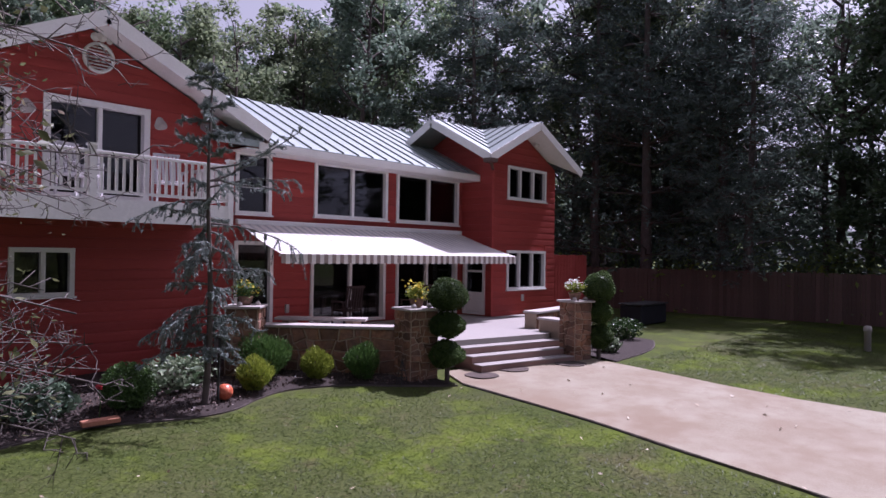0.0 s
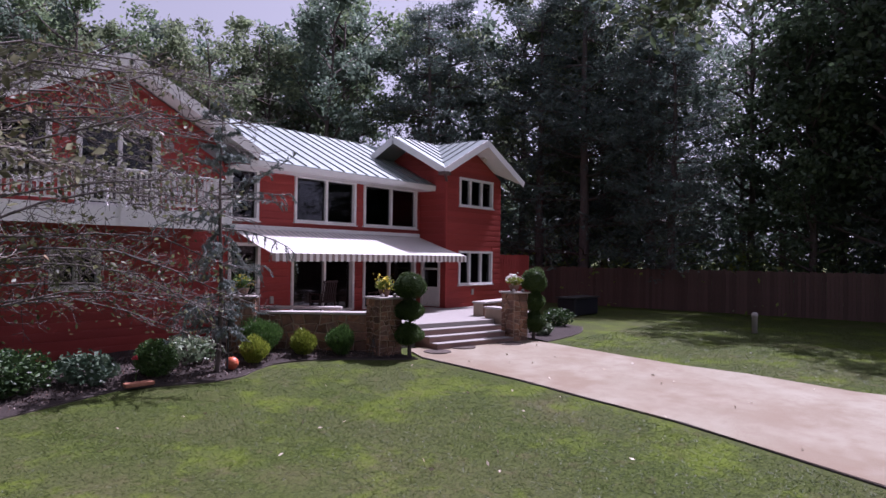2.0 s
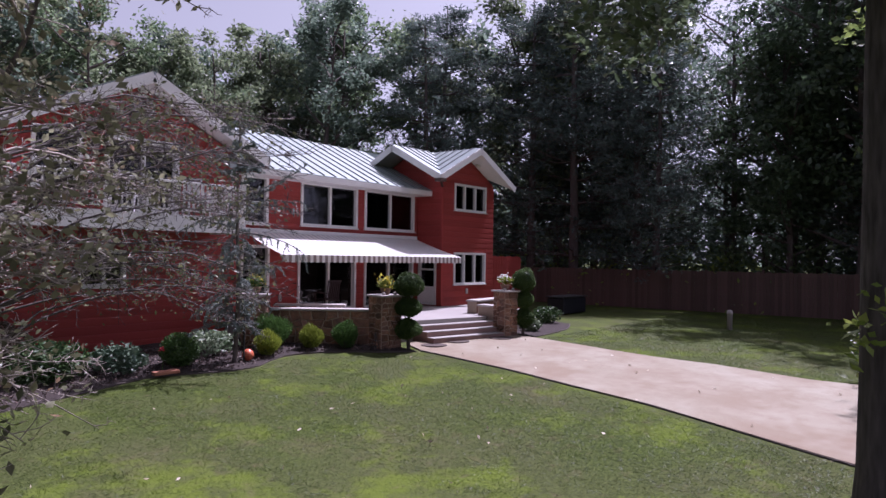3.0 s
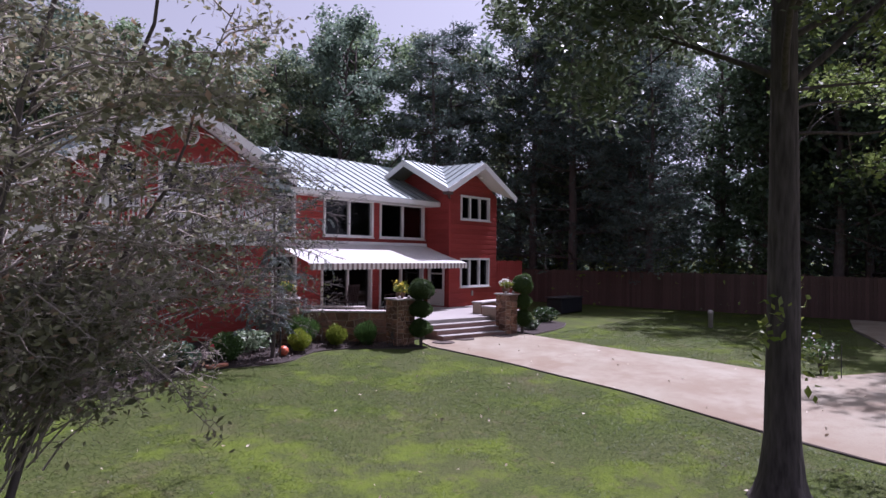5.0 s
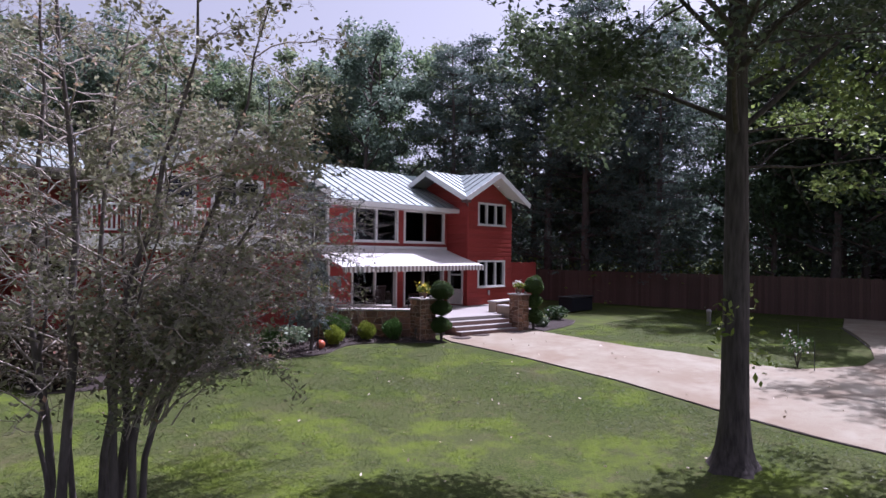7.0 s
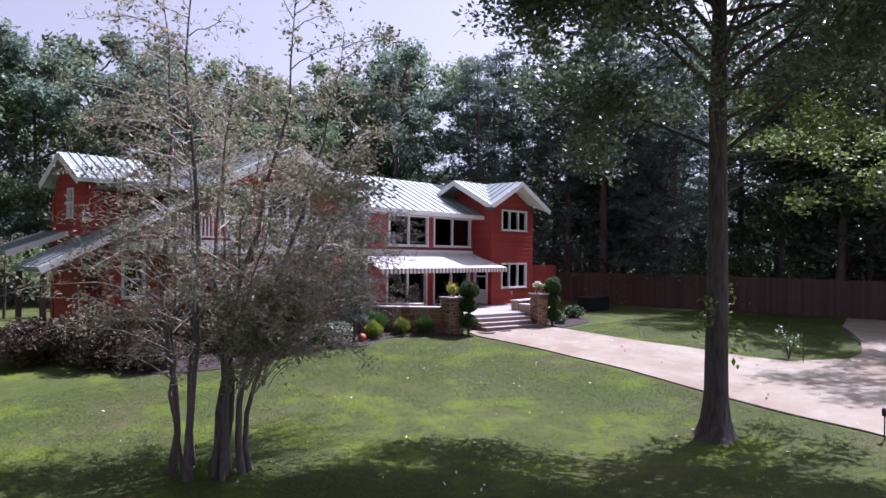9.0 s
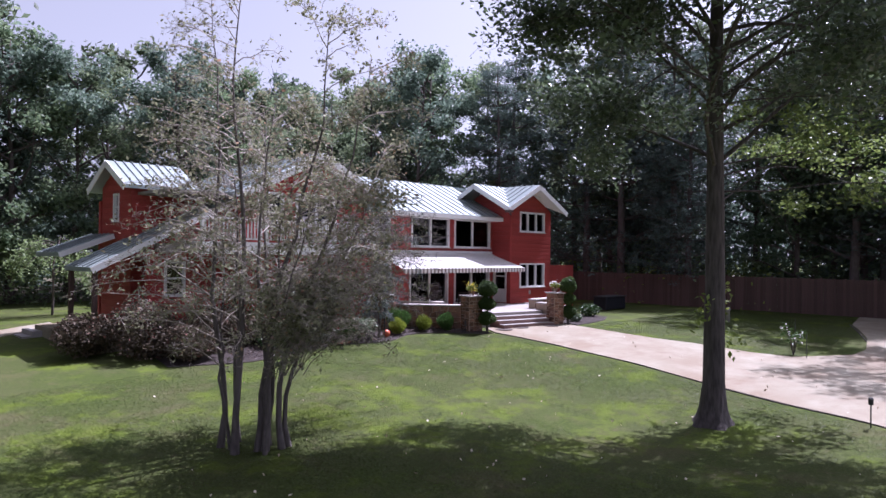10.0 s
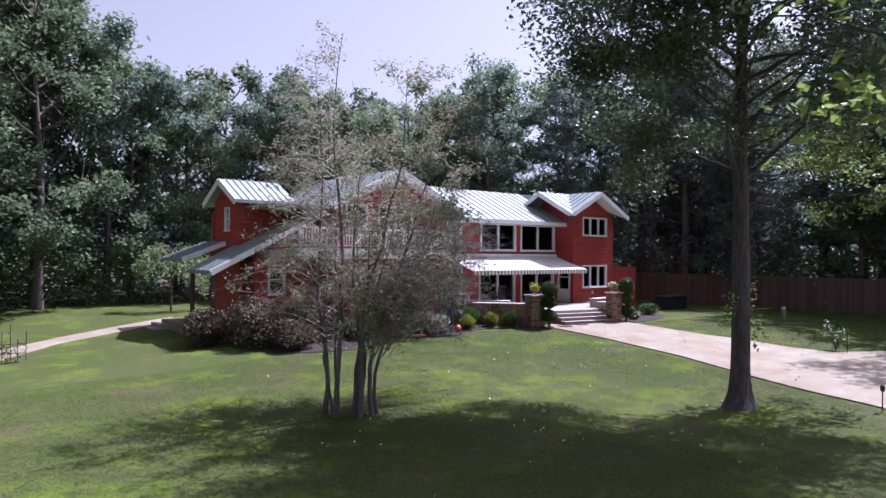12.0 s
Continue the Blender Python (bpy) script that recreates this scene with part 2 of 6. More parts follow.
def solo(name, shape, material, label, category, group="", kind="", smooth=False, bevel=0.0):
    """A thing or piece of the setting that is one mesh."""
    ob = part(name, shape, material, None, "", smooth, bevel)
    return tagged(ob, label, category, group, kind)


def ground_z(x, y):
    u = -(0.72 * (x + 5) + 0.69 * (y + 4))
    u = 0.5 * (u + np.sqrt(u * u + 4.0))
    dip = 0.34 * np.exp(-((x + 13.0) ** 2) / 14.0 - ((y + 13.5) ** 2) / 34.0)
    return 0.18 - 0.95 * np.tanh(0.08 * u) - dip


def on_ground(x, y, dz=0.0):
    return (x, y, float(ground_z(x, y)) + dz)


rng = np.random.default_rng(7)


def leaves_mesh(name, centres, size, material, spread=0.25, long=1.6, up=0.3, fold=0.25, axis=None):
    """Many small folded leaves, four corners each, round the given centres."""
    n = len(centres)
    a = rng.normal(size=(n, 3))
    a[:, 2] *= 0.6
    if axis is not None:
        a = a * 0.45 + axis
    a /= np.linalg.norm(a, axis=1)[:, None]
    b = rng.normal(size=(n, 3))
    b[:, 2] = b[:, 2] * 0.5 + up
    b -= (a * b).sum(1)[:, None] * a
    b /= np.linalg.norm(b, axis=1)[:, None]
    nn = np.cross(a, b)
    s = (size * rng.uniform(1 - spread * 1.6, 1 + spread, n))[:, None]
    c = np.asarray(centres)
    v = np.stack([c - a * s * long / 2, c + b * s * 0.42 + nn * s * fold * 0.4, c + a * s * long / 2, c - b * s * 0.42 + nn * s * fold * 0.4], 1).reshape(-1, 3)
    me = bpy.data.meshes.new(name)
    me.vertices.add(4 * n)
    me.vertices.foreach_set("co", v.ravel())
    me.loops.add(6 * n)
    i = np.arange(n)[:, None] * 4
    me.loops.foreach_set("vertex_index", (i + np.array([0, 1, 2, 0, 2, 3])).ravel().astype(np.int32))
    me.polygons.add(2 * n)
    me.polygons.foreach_set("loop_start", np.arange(0, 6 * n, 3, dtype=np.int32))
    me.materials.append(material)
    me.update(calc_edges=True)
    return me


# ---- ground ----
def grid_sheet(shape, xs, ys, dz=0.0):
    v = [(x, y, float(ground_z(x, y)) + dz) for y in ys for x in xs]
    n = len(xs)
    shape.add(v, [(j * n + i, j * n + i + 1, (j + 1) * n + i + 1, (j + 1) * n + i) for j in range(len(ys) - 1) for i in range(n - 1)])


near = [-60 + 1.5 * i for i in range(81)]
xs = [-900, -400, -200, -120, -80] + near + [80, 120, 200, 400, 900]
gs = Shape()
grid_sheet(gs, xs, xs)
solo("ground", gs, GRASS, "mown green lawn with dry and clover patches", "lawn", kind="structure", smooth=True)


def ribbon(left, right, dz, thick, n=8):
    """A paved strip between two edge lines, following the ground."""
    s = Shape()
    rows = []
    for (a, b), (c, d) in zip(zip(left, left[1:]), zip(right, right[1:])):
        for k in range(n):
            t = k / n
            rows.append((Vector(a).lerp(Vector(b), t), Vector(c).lerp(Vector(d), t)))
    rows.append((Vector(left[-1]), Vector(right[-1])))
    m = 7
    v = []
    for p, q in rows:
        for k in range(m):
            w = p.lerp(q, k / (m - 1))
            v.append((w.x, w.y, float(ground_z(w.x, w.y)) + dz))
    f = [(i * m + k, i * m + k + 1, (i + 1) * m + k + 1, (i + 1) * m + k) for i in range(len(rows) - 1) for k in range(m - 1)]
    s.add(v, f)
    low = []
    for i in range(len(rows)):
        low += [v[i * m], (v[i * m][0], v[i * m][1], v[i * m][2] - thick)]
    s.add(low, [(2 * i, 2 * i + 2, 2 * i + 3, 2 * i + 1) for i in range(len(rows) - 1)])
    low = []
    for i in range(len(rows)):
        e = v[i * m + m - 1]
        low += [e, (e[0], e[1], e[2] - thick)]
    s.add(low, [(2 * i, 2 * i + 1, 2 * i + 3, 2 * i + 2) for i in range(len(rows) - 1)])
    return s


NEAR = [(-5.6, -3.2), (-6.1, -4.1), (-6.25, -5.6), (-6.4, -7.0), (-6.7, -8.6), (-7.0, -10.4), (-7.95, -13.4), (-8.48, -15.3), (-8.74, -16.6), (-9.1, -17.6), (-9.6, -20), (-10, -24), (-10, -40)]
FAR = [(-1.9, -4.0), (-2.15, -5.0), (-2.42, -6.2), (-2.66, -7.6), (-2.75, -8.9), (-2.6, -10.3), (-2.75, -12.3), (-2.5, -13.5), (-1.5, -14.25), (-0.6, -14.85), (1.5, -16.6), (3, -20), (4, -40)]
solo("driveway", ribbon(NEAR, FAR, 0.035, 0.12), CONC, "pale pinkish concrete driveway with stains", "driveway", kind="structure", smooth=True)
solo("side_driveway", ribbon([(-0.6, -14.8), (0.7, -14.9), (3.2, -14.4), (7.6, -12.9), (12, -12.2)], [(1.5, -17.5), (4, -18.5), (7, -18.6), (10, -18.4), (12.2, -18)], 0.03, 0.1), CONC, "pale concrete parking apron in tree shade", "driveway", kind="structure", smooth=True)
solo("path_left", ribbon([(-26.5, 2.4), (-24.9, 3.25), (-22.9, 5.4), (-20.5, 6.7), (-17.6, 8.3)], [(-26.2, 4.6), (-24.6, 5.4), (-22.6, 6.9), (-20.2, 8.2), (-17.4, 9.6)], 0.03, 0.08), CONC, "pale concrete garden path", "path", kind="structure", smooth=True)


def edging(name, line, label):
    s = Shape()
    for a, b in zip(line, line[1:]):
        s.bar(on_ground(*a, 0.006), on_ground(*b, 0.006), 0.04, 0.036)
    return solo(name, s, EDGE, label, "lawn edging", kind="structure")


def smooth_line(pts, n=5):
    out = []
    for i in range(len(pts) - 1):
        p0, p1, p2, p3 = (Vector(pts[max(0, min(len(pts) - 1, j))]) for j in (i - 1, i, i + 1, i + 2))
        for k in range(n):
            t = k / n
            q = 0.5 * (2 * p1 + (p2 - p0) * t + (2 * p0 - 5 * p1 + 4 * p2 - p3) * t * t + (3 * p1 - p0 - 3 * p2 + p3) * t ** 3)
            out.append((q.x, q.y))
    return out + [tuple(pts[-1])]


BED = [(-17.5, -1.3), (-15.3, -2.3), (-12.95, -2.0), (-11.9, -1.9), (-10.7, -2.5), (-9.98, -2.6), (-9.4, -2.35), (-8.73, -2.2), (-8.1, -2.4), (-7.5, -2.85), (-7.1, -3.3), (-6.25, -4.1)]
bed_line = smooth_line(BED)
edging("edging_bed", bed_line, "dark timber edging along the planting bed")
edging("edging_near", smooth_line(NEAR[1:10], 3), "dark edging strip along the driveway")
edging("edging_far", smooth_line(FAR[1:10] + [(0.7, -14.9), (2.0, -14.7), (3.2, -14.3), (7.6, -12.8)], 3), "dark edging strip along the driveway")
s = Shape()
inner = [(x + 0.3, 1.25) for x, y in bed_line]
m = len(bed_line)
v = []
for (x, y), (x2, y2) in zip(bed_line, inner):
    for k in range(9):
        px_, py_ = x + (min(x2, -5.6) - x) * k / 8, y + (y2 - y) * k / 8
        v.append((px_, py_, float(ground_z(px_, py_)) + 0.03 + 0.05 * min(k, 3) / 3 + 0.015 * noise.noise((px_ * 5, py_ * 5, 0))))
s.add(v, [(i * 9 + k, (i + 1) * 9 + k, (i + 1) * 9 + k + 1, i * 9 + k + 1) for i in range(m - 1) for k in range(8)])
solo("planting_bed", s, MULCH, "planting bed of dark bark mulch", "flower bed", kind="structure", smooth=True)

# ---- the house ----
house = thing("house", "red log-sided two-storey house with white trim and a pale metal roof", "house")
FY, Z0 = 1.17, 0.68


def boards(parent, org, u, nrm, u0, u1, z0, ztop, openings, course=0.2):
    """Half-log siding boards on a wall plane, cut round its openings; ztop(u) bounds them above."""
    org, u, nrm = Vector(org), Vector(u), Vector(nrm)
    prof = [(0.006, 0.0), (0.014, 0.004), (0.019, course * 0.25), (0.019, course * 0.75), (0.014, course - 0.003), (0.006, course)]
    flip = u.cross(Vector((0, 0, 1))).dot(nrm) < 0
    z = z0
    while z < max(ztop(u0), ztop(u1), ztop((u0 + u1) / 2)) - 0.05:
        zm = z + course
        grid = [u0 + (u1 - u0) * k / 200 for k in range(201)]
        ok = [g for g in grid if ztop(g) >= zm - 0.02]
        z += course
        if len(ok) < 2:
            continue
        spans = [(ok[0], ok[-1])]
        for a, b, c, d in openings:
            if c < zm - 0.02 and d > zm - course + 0.02:
                spans = [sp for lo, hi in spans for sp in ((lo, min(hi, a)), (max(lo, b), hi)) if sp[1] - sp[0] > 0.03]
        for lo, hi in spans:
            s = Shape()
            v = [org + u * e + nrm * dpt + Vector((0, 0, zm - course + h)) for e in (lo, hi) for dpt, h in prof]
            n = len(prof)
            f = [(i, n + i, n + i + 1, i + 1) for i in range(n - 1)] + [tuple(range(n)), tuple(range(2 * n - 1, n - 1, -1))]
            s.add(v, [fc[::-1] for fc in f] if flip else f)
            part("siding_board", s, RED, parent)


def wall(name, org, u, nrm, u0, u1, z0, ztop, openings, thick=0.18):
    """A wall with real openings: backing and siding."""
    org, u, nrm = Vector(org), Vector(u), Vector(nrm)
    zmax = min(ztop(u0), ztop(u1))
    us = sorted({u0, u1, *[o[0] for o in openings], *[o[1] for o in openings]})
    zs = sorted({z0, zmax, *[o[2] for o in openings], *[min(o[3], zmax) for o in openings]})
    us, zs = [a for a in us if u0 <= a <= u1], [a for a in zs if z0 <= a <= zmax]
    s = Shape()
    P = lambda a, z, d: org + u * a + nrm * d + Vector((0, 0, z))
    for a, b in zip(us, us[1:]):
        for c, d in zip(zs, zs[1:]):
            if any(o[0] - 1e-6 <= a and b <= o[1] + 1e-6 and o[2] - 1e-6 <= c and d <= o[3] + 1e-6 for o in openings):
                continue
            s.hexa([P(a, c, 0), P(b, c, 0), P(b, c, -thick), P(a, c, -thick), P(a, d, 0), P(b, d, 0), P(b, d, -thick), P(a, d, -thick)])
    mid = (u0 + u1) / 2
    if ztop(mid) > zmax + 0.1:
        top = [(u0, zmax), (u1, zmax)] + [(u1 + (u0 - u1) * k / 20, ztop(u1 + (u0 - u1) * k / 20)) for k in range(21)]
        n = len(top)
        s.add([P(a, z, 0) for a, z in top] + [P(a, z, -thick) for a, z in top], [tuple(range(n)), tuple(range(n, 2 * n))[::-1]] + [(i, n + i, n + (i + 1) % n, (i + 1) % n) for i in range(n)])
    w = part(name, s, RED, house)
    boards(w, org, u, nrm, u0, u1, z0, ztop, openings)
    return w


def opening_frame(name, org, u, nrm, o, bars=(), casing=0.085, rails=(), label="", shade=0.0, sill=True, slide=False):
    """A window or glazed door in opening o: casing, sash bars, panes set back."""
    org, u, nrm = Vector(org), Vector(u), Vector(nrm)
    a, b, c, d = o
    P = lambda e, z, k: org + u * e + nrm * k + Vector((0, 0, z))

    def block(s, e0, e1, z0, z1, k0, k1):
        s.hexa([P(e0, z0, k1), P(e1, z0, k1), P(e1, z0, k0), P(e0, z0, k0), P(e0, z1, k1), P(e1, z1, k1), P(e1, z1, k0), P(e0, z1, k0)])

    s = Shape()
    block(s, a, b, d - casing, d, -0.12, 0.065)
    block(s, a, a + casing, c, d - casing, -0.12, 0.06)
    block(s, b - casing, b, c, d - casing, -0.12, 0.06)
    block(s, a + casing, b - casing, c, c + casing * 0.8, -0.12, 0.058)
    win = part(name, s, WHITE, house, label)
    edges = [a + casing] + [e for e in bars] + [b - casing]
    for e in bars:
        s = Shape()
        block(s, e - 0.04, e + 0.04, c + casing * 0.8, d - casing, -0.1, 0.03)
        part("mullion", s, WHITE, win)
    for z in rails:
        s = Shape()
        block(s, a + casing, b - casing, z - 0.03, z + 0.03, -0.1, 0.02)
        part("meeting_rail", s, WHITE, win)
    if sill:
        s = Shape()
        block(s, a - 0.03, b + 0.03, c - 0.035, c - 0.002, -0.02, 0.1)
        part("sill", s, WHITE, win)
    for i, (e0, e1) in enumerate(zip(edges, edges[1:])):
        s = Shape()
        k = -0.05 - (0.04 if slide and i % 2 else 0)
        block(s, e0, e1, c + casing * 0.8, d - casing, k - 0.012, k)
        g = part("pane", s, GLASS, win)
        g.visible_shadow = False
        if shade:
            s = Shape()
            block(s, e0 + 0.02, e1 - 0.02, d - casing - (d - c) * shade, d - casing, -0.2, -0.19)
            part("roller_shade", s, BLIND, win)
    return win


# main facade between the two gables
X, NY = (1, 0, 0), (0, -1, 0)
fac_o = {
    "up_left": (-7.75, -6.82, 3.32, 4.72), "up_1": (-5.6, -3.16, 3.36, 4.72), "up_2": (-2.82, -0.22, 3.36, 4.72),
    "lo_left": (-7.75, -6.75, 0.72, 2.72), "lo_1": (-5.68, -3.2, 0.72, 2.72), "lo_2": (-2.8, -0.25, 0.72, 2.72),
}
wall("wall", (0, FY, 0), X, NY, -8.0, 0.0, 0.0, lambda a: 4.95, list(fac_o.values()))
for k, lab, bars, rails in (("up_left", "white double-hung window", (), (3.95,)), ("up_1", "white slider window with dark glass", (-4.36,), ()), ("up_2", "white slider window with dark glass", (-1.5,), ())):
    opening_frame("window", (0, FY, 0), X, NY, fac_o[k], bars, rails=rails, label=lab)
opening_frame("window", (0, FY, 0), X, NY, fac_o["lo_left"], (), label="tall white-framed window beside the terrace", sill=False)
opening_frame("sliding_door", (0, FY, 0), X, NY, fac_o["lo_1"], (-4.4,), label="white sliding glass door", sill=False, slide=True)
opening_frame("sliding_door", (0, FY, 0), X, NY, fac_o["lo_2"], (-1.55,), label="white sliding glass door", sill=False, slide=True)

# projecting block with crossed gables
BX, APX, APZ, RS = 3.3, 1.32, 6.52, 0.513
blk_top = lambda a: APZ - 0.2 - RS * abs(a - APX)
blk_o = [(0.68, 2.74, 4.2, 5.2), (0.68, 2.74, 1.45, 2.64)]
wall("wall", (0, 0, 0), X, NY, 0.0, BX, 0.0, blk_top, blk_o)
for o in blk_o:
    opening_frame("window", (0, 0, 0), X, NY, o, (1.36, 2.05), casing=0.08, label="white three-part casement window")
side_o = [(-1.06, -0.22, 0.72, 2.72)]
wall("wall", (0, 0, 0), (0, -1, 0), (-1, 0, 0), -3.0, 0.0, 0.0, lambda a: APZ - 0.2 - RS * abs(-a - 1.51), side_o)
door = opening_frame("storm_door", (0, 0, 0), (0, -1, 0), (-1, 0, 0), side_o[0], (), rails=(1.35, 2.0), label="white storm door with glass", sill=False)
s = Shape()
s.box(-0.03, 0.02, 0.3, 0.98, 0.8, 1.33)
part("door_panel", s, WHITE, door)

# left wing with the balcony gable
WX, WZ, WH = -10.8, 6.8, 2.85
wing_o = [(-11.6, -9.68, 3.42, 5.27), (-13.2, -12.1, 3.9, 5.24), (-12.1, -11.03, 1.62, 2.5)]
wall("wall", (0, FY - 0.02, 0), X, NY, WX - WH, WX + WH, -0.3, lambda a: WZ - 0.2 - 0.485 * abs(a - WX), wing_o)
opening_frame("sliding_door", (0, FY - 0.02, 0), X, NY, wing_o[0], (-10.62,), casing=0.12, label="white sliding balcony door with curtains", sill=False, slide=True)
opening_frame("window", (0, FY - 0.02, 0), X, NY, wing_o[1], (), label="white double-hung window", rails=(4.5,))
opening_frame("window", (0, FY - 0.02, 0), X, NY, wing_o[2], (-11.55,), label="small white lower window")
# left end block and rest of the shell
end_o = [(-5.25, -4.75, 4.1, 5.1)]
wall("wall", (0, 3.7, 0), X, NY, -16.6, WX - WH, -0.4, lambda a: 5.25, [])
wall("wall", (-16.6, 0, 0), (0, -1, 0), (-1, 0, 0), -6.4, -3.7, -0.4, lambda a: 6.15 - 0.55 * abs(a + 5.05), end_o)
opening_frame("window", (-16.6, 0, 0), (0, -1, 0), (-1, 0, 0), end_o[0], (), casing=0.06, rails=(4.6,), label="narrow white window")
s = Shape()
s.box(-16.6, BX, 6.6, 6.8, -0.4, 4.9)
s.box(BX - 0.18, BX, 0.2, 6.6, -0.2, 5.2)
s.box(WX - WH, WX - WH + 0.18, FY + 0.2, 6.6, -0.4, 5.2)
part("wall", s, RED, house)
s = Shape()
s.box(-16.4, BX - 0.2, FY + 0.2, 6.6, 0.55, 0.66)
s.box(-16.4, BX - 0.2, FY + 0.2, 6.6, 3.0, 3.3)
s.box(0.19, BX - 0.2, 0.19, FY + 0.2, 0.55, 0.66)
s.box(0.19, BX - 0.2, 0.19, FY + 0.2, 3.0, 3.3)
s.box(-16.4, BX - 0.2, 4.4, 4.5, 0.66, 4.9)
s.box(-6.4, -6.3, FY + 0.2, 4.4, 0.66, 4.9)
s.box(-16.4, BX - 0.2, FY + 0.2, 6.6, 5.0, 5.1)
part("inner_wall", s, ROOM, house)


# ---- roofs ----
def roof_plane(top, eave, ridge_pts, count, thick=0.14, material=ROOF, parent=None):
    """One metal roof slope with standing seams running between the eave line and the matching upper line."""
    rf = part("roof", Shape().slab(top, thick), material, parent or house)
    (e0, e1), (r0, r1) = eave, ridge_pts
    for k in range(1, count):
        t = k / count
        a, b = Vector(e0).lerp(Vector(e1), t), Vector(r0).lerp(Vector(r1), t)
        if (a - b).length > 0.15:
            part("seam", Shape().bar(a + Vector((0, 0, 0.018)), b + Vector((0, 0, 0.018)), 0.035, 0.045), SEAM, rf)
    return rf


def fascia(a, b, h=0.2, w=0.03, name="fascia"):
    a, b = Vector(a), Vector(b)
    return part(name, Shape().bar(a, b, w, h), WHITE, house)


# main roof
EY, EZ, RY, RZ = 0.47, 4.87, 4.0, 6.6
roof_plane([(-8.6, EY, EZ), (0.0, EY, EZ), (0.0, RY, RZ), (-8.6, RY, RZ)], ((-8.6, EY, EZ), (0.0, EY, EZ)), ((-8.6, RY, RZ), (0.0, RY, RZ)), 18)
roof_plane([(-8.6, RY, RZ), (BX, RY, RZ), (BX, 7.5, EZ), (-8.6, 7.5, EZ)], ((-8.6, 7.5, EZ), (BX, 7.5, EZ)), ((-8.6, RY, RZ), (BX, RY, RZ)), 3)
fascia((-7.6, EY - 0.02, EZ - 0.1), (-0.05, EY - 0.02, EZ - 0.1), 0.15)
part("soffit", Shape().box(-7.9, -0.02, EY, FY - 0.05, EZ - 0.2, EZ - 0.17), WHITE, house)
# crossed gables of the block
L, R, F, B_, BE = -1.08, 3.72, -0.75, 3.77, 5.29
C = (APX, 1.51, APZ)
roof_plane([(L, F, BE), C, (L, 1.51, APZ)], ((L, F, BE), C), ((L, 1.51, APZ), (APX, 1.51, APZ)), 6)
roof_plane([(L, F, BE), (APX, F, APZ), C], ((L, F, BE), C), ((APX, F, APZ), C), 6)
roof_plane([(APX, F, APZ), (R, F, BE), C], ((R, F, BE), C), ((APX, F, APZ), C), 6)
roof_plane([(R, F, BE), (R, 1.51, APZ), C], ((R, F, BE), C), ((R, 1.51, APZ), C), 6)
roof_plane([(L, 1.51, APZ), (R, 1.51, APZ), (R, B_, BE), (L, B_, BE)], ((L, B_, BE), (R, B_, BE)), ((L, 1.51, APZ), (R, 1.51, APZ)), 10)
for a, b in (((L, F, BE), (APX, F, APZ)), ((R, F, BE), (APX, F, APZ)), ((L, F, BE), (L, 1.51, APZ)), ((L, B_, BE), (L, 1.51, APZ))):
    fascia((a[0], a[1] - 0.02 if a[1] == b[1] else a[1], a[2] - 0.13), (b[0], b[1] - 0.02 if a[1] == b[1] else b[1], b[2] - 0.13), 0.22)
for tri in ([(L, F, BE), C, (L, 1.51, APZ)], [(L, F, BE), (APX, F, APZ), C], [(APX, F, APZ), (R, F, BE), C]):
    part("soffit", Shape().slab([(x, y, z - 0.146) for x, y, z in tri], 0.02), WHITE, house)
# wing
WL, WR, WF = WX - 3.43, WX + 3.43, 0.4
WE = WZ - 0.485 * 3.43
roof_plane([(WX, WF, WZ), (WX, 7.2, WZ), (WL, 7.2, WE), (WL, WF, WE)], ((WL, WF, WE), (WL, 7.2, WE)), ((WX, WF, WZ), (WX, 7.2, WZ)), 15)
roof_plane([(WX, WF, WZ), (WR, WF, WE), (WR, 7.2, WE), (WX, 7.2, WZ)], ((WR, WF, WE), (WR, 7.2, WE)), ((WX, WF, WZ), (WX, 7.2, WZ)), 15)
for e in (WL, WR):
    fascia((e, WF - 0.02, WE - 0.14), (WX, WF - 0.02, WZ - 0.14), 0.26)
    part("soffit", Shape().slab([(WX, WF, WZ - 0.15), (e, WF, WE - 0.15), (e, FY - 0.06, WE - 0.15), (WX, FY - 0.06, WZ - 0.15)], 0.03), WHITE, house)
# left end block roof and porch lean-to
roof_plane([(-17.0, 3.3, 5.33), (-14.3, 3.3, 5.33), (-14.3, 5.05, 6.28), (-17.0, 5.05, 6.28)], ((-17.0, 3.3, 5.33), (-14.3, 3.3, 5.33)), ((-17, 5.05, 6.28), (-14.3, 5.05, 6.28)), 9)
roof_plane([(-17.0, 5.05, 6.28), (-14.3, 5.05, 6.28), (-14.3, 6.8, 5.33), (-17.0, 6.8, 5.33)], ((-17, 6.8, 5.33), (-14.3, 6.8, 5.33)), ((-17, 5.05, 6.28), (-14.3, 5.05, 6.28)), 9)
fascia((-17.02, 3.3, 5.22), (-17.02, 5.05, 6.17), 0.24)
fascia((-17.02, 6.8, 5.22), (-17.02, 5.05, 6.17), 0.24)
roof_plane([(-18.5, 1.9, 2.5), (-13.7, 1.9, 4.95), (-13.7, 4.4, 4.95), (-18.5, 4.4, 2.5)][:4], ((-18.5, 1.9, 2.5), (-18.5, 4.4, 2.5)), ((-13.7, 1.9, 4.95), (-13.7, 4.4, 4.95)), 6)
fascia((-18.5, 1.88, 2.4), (-13.7, 1.88, 4.85), 0.2)

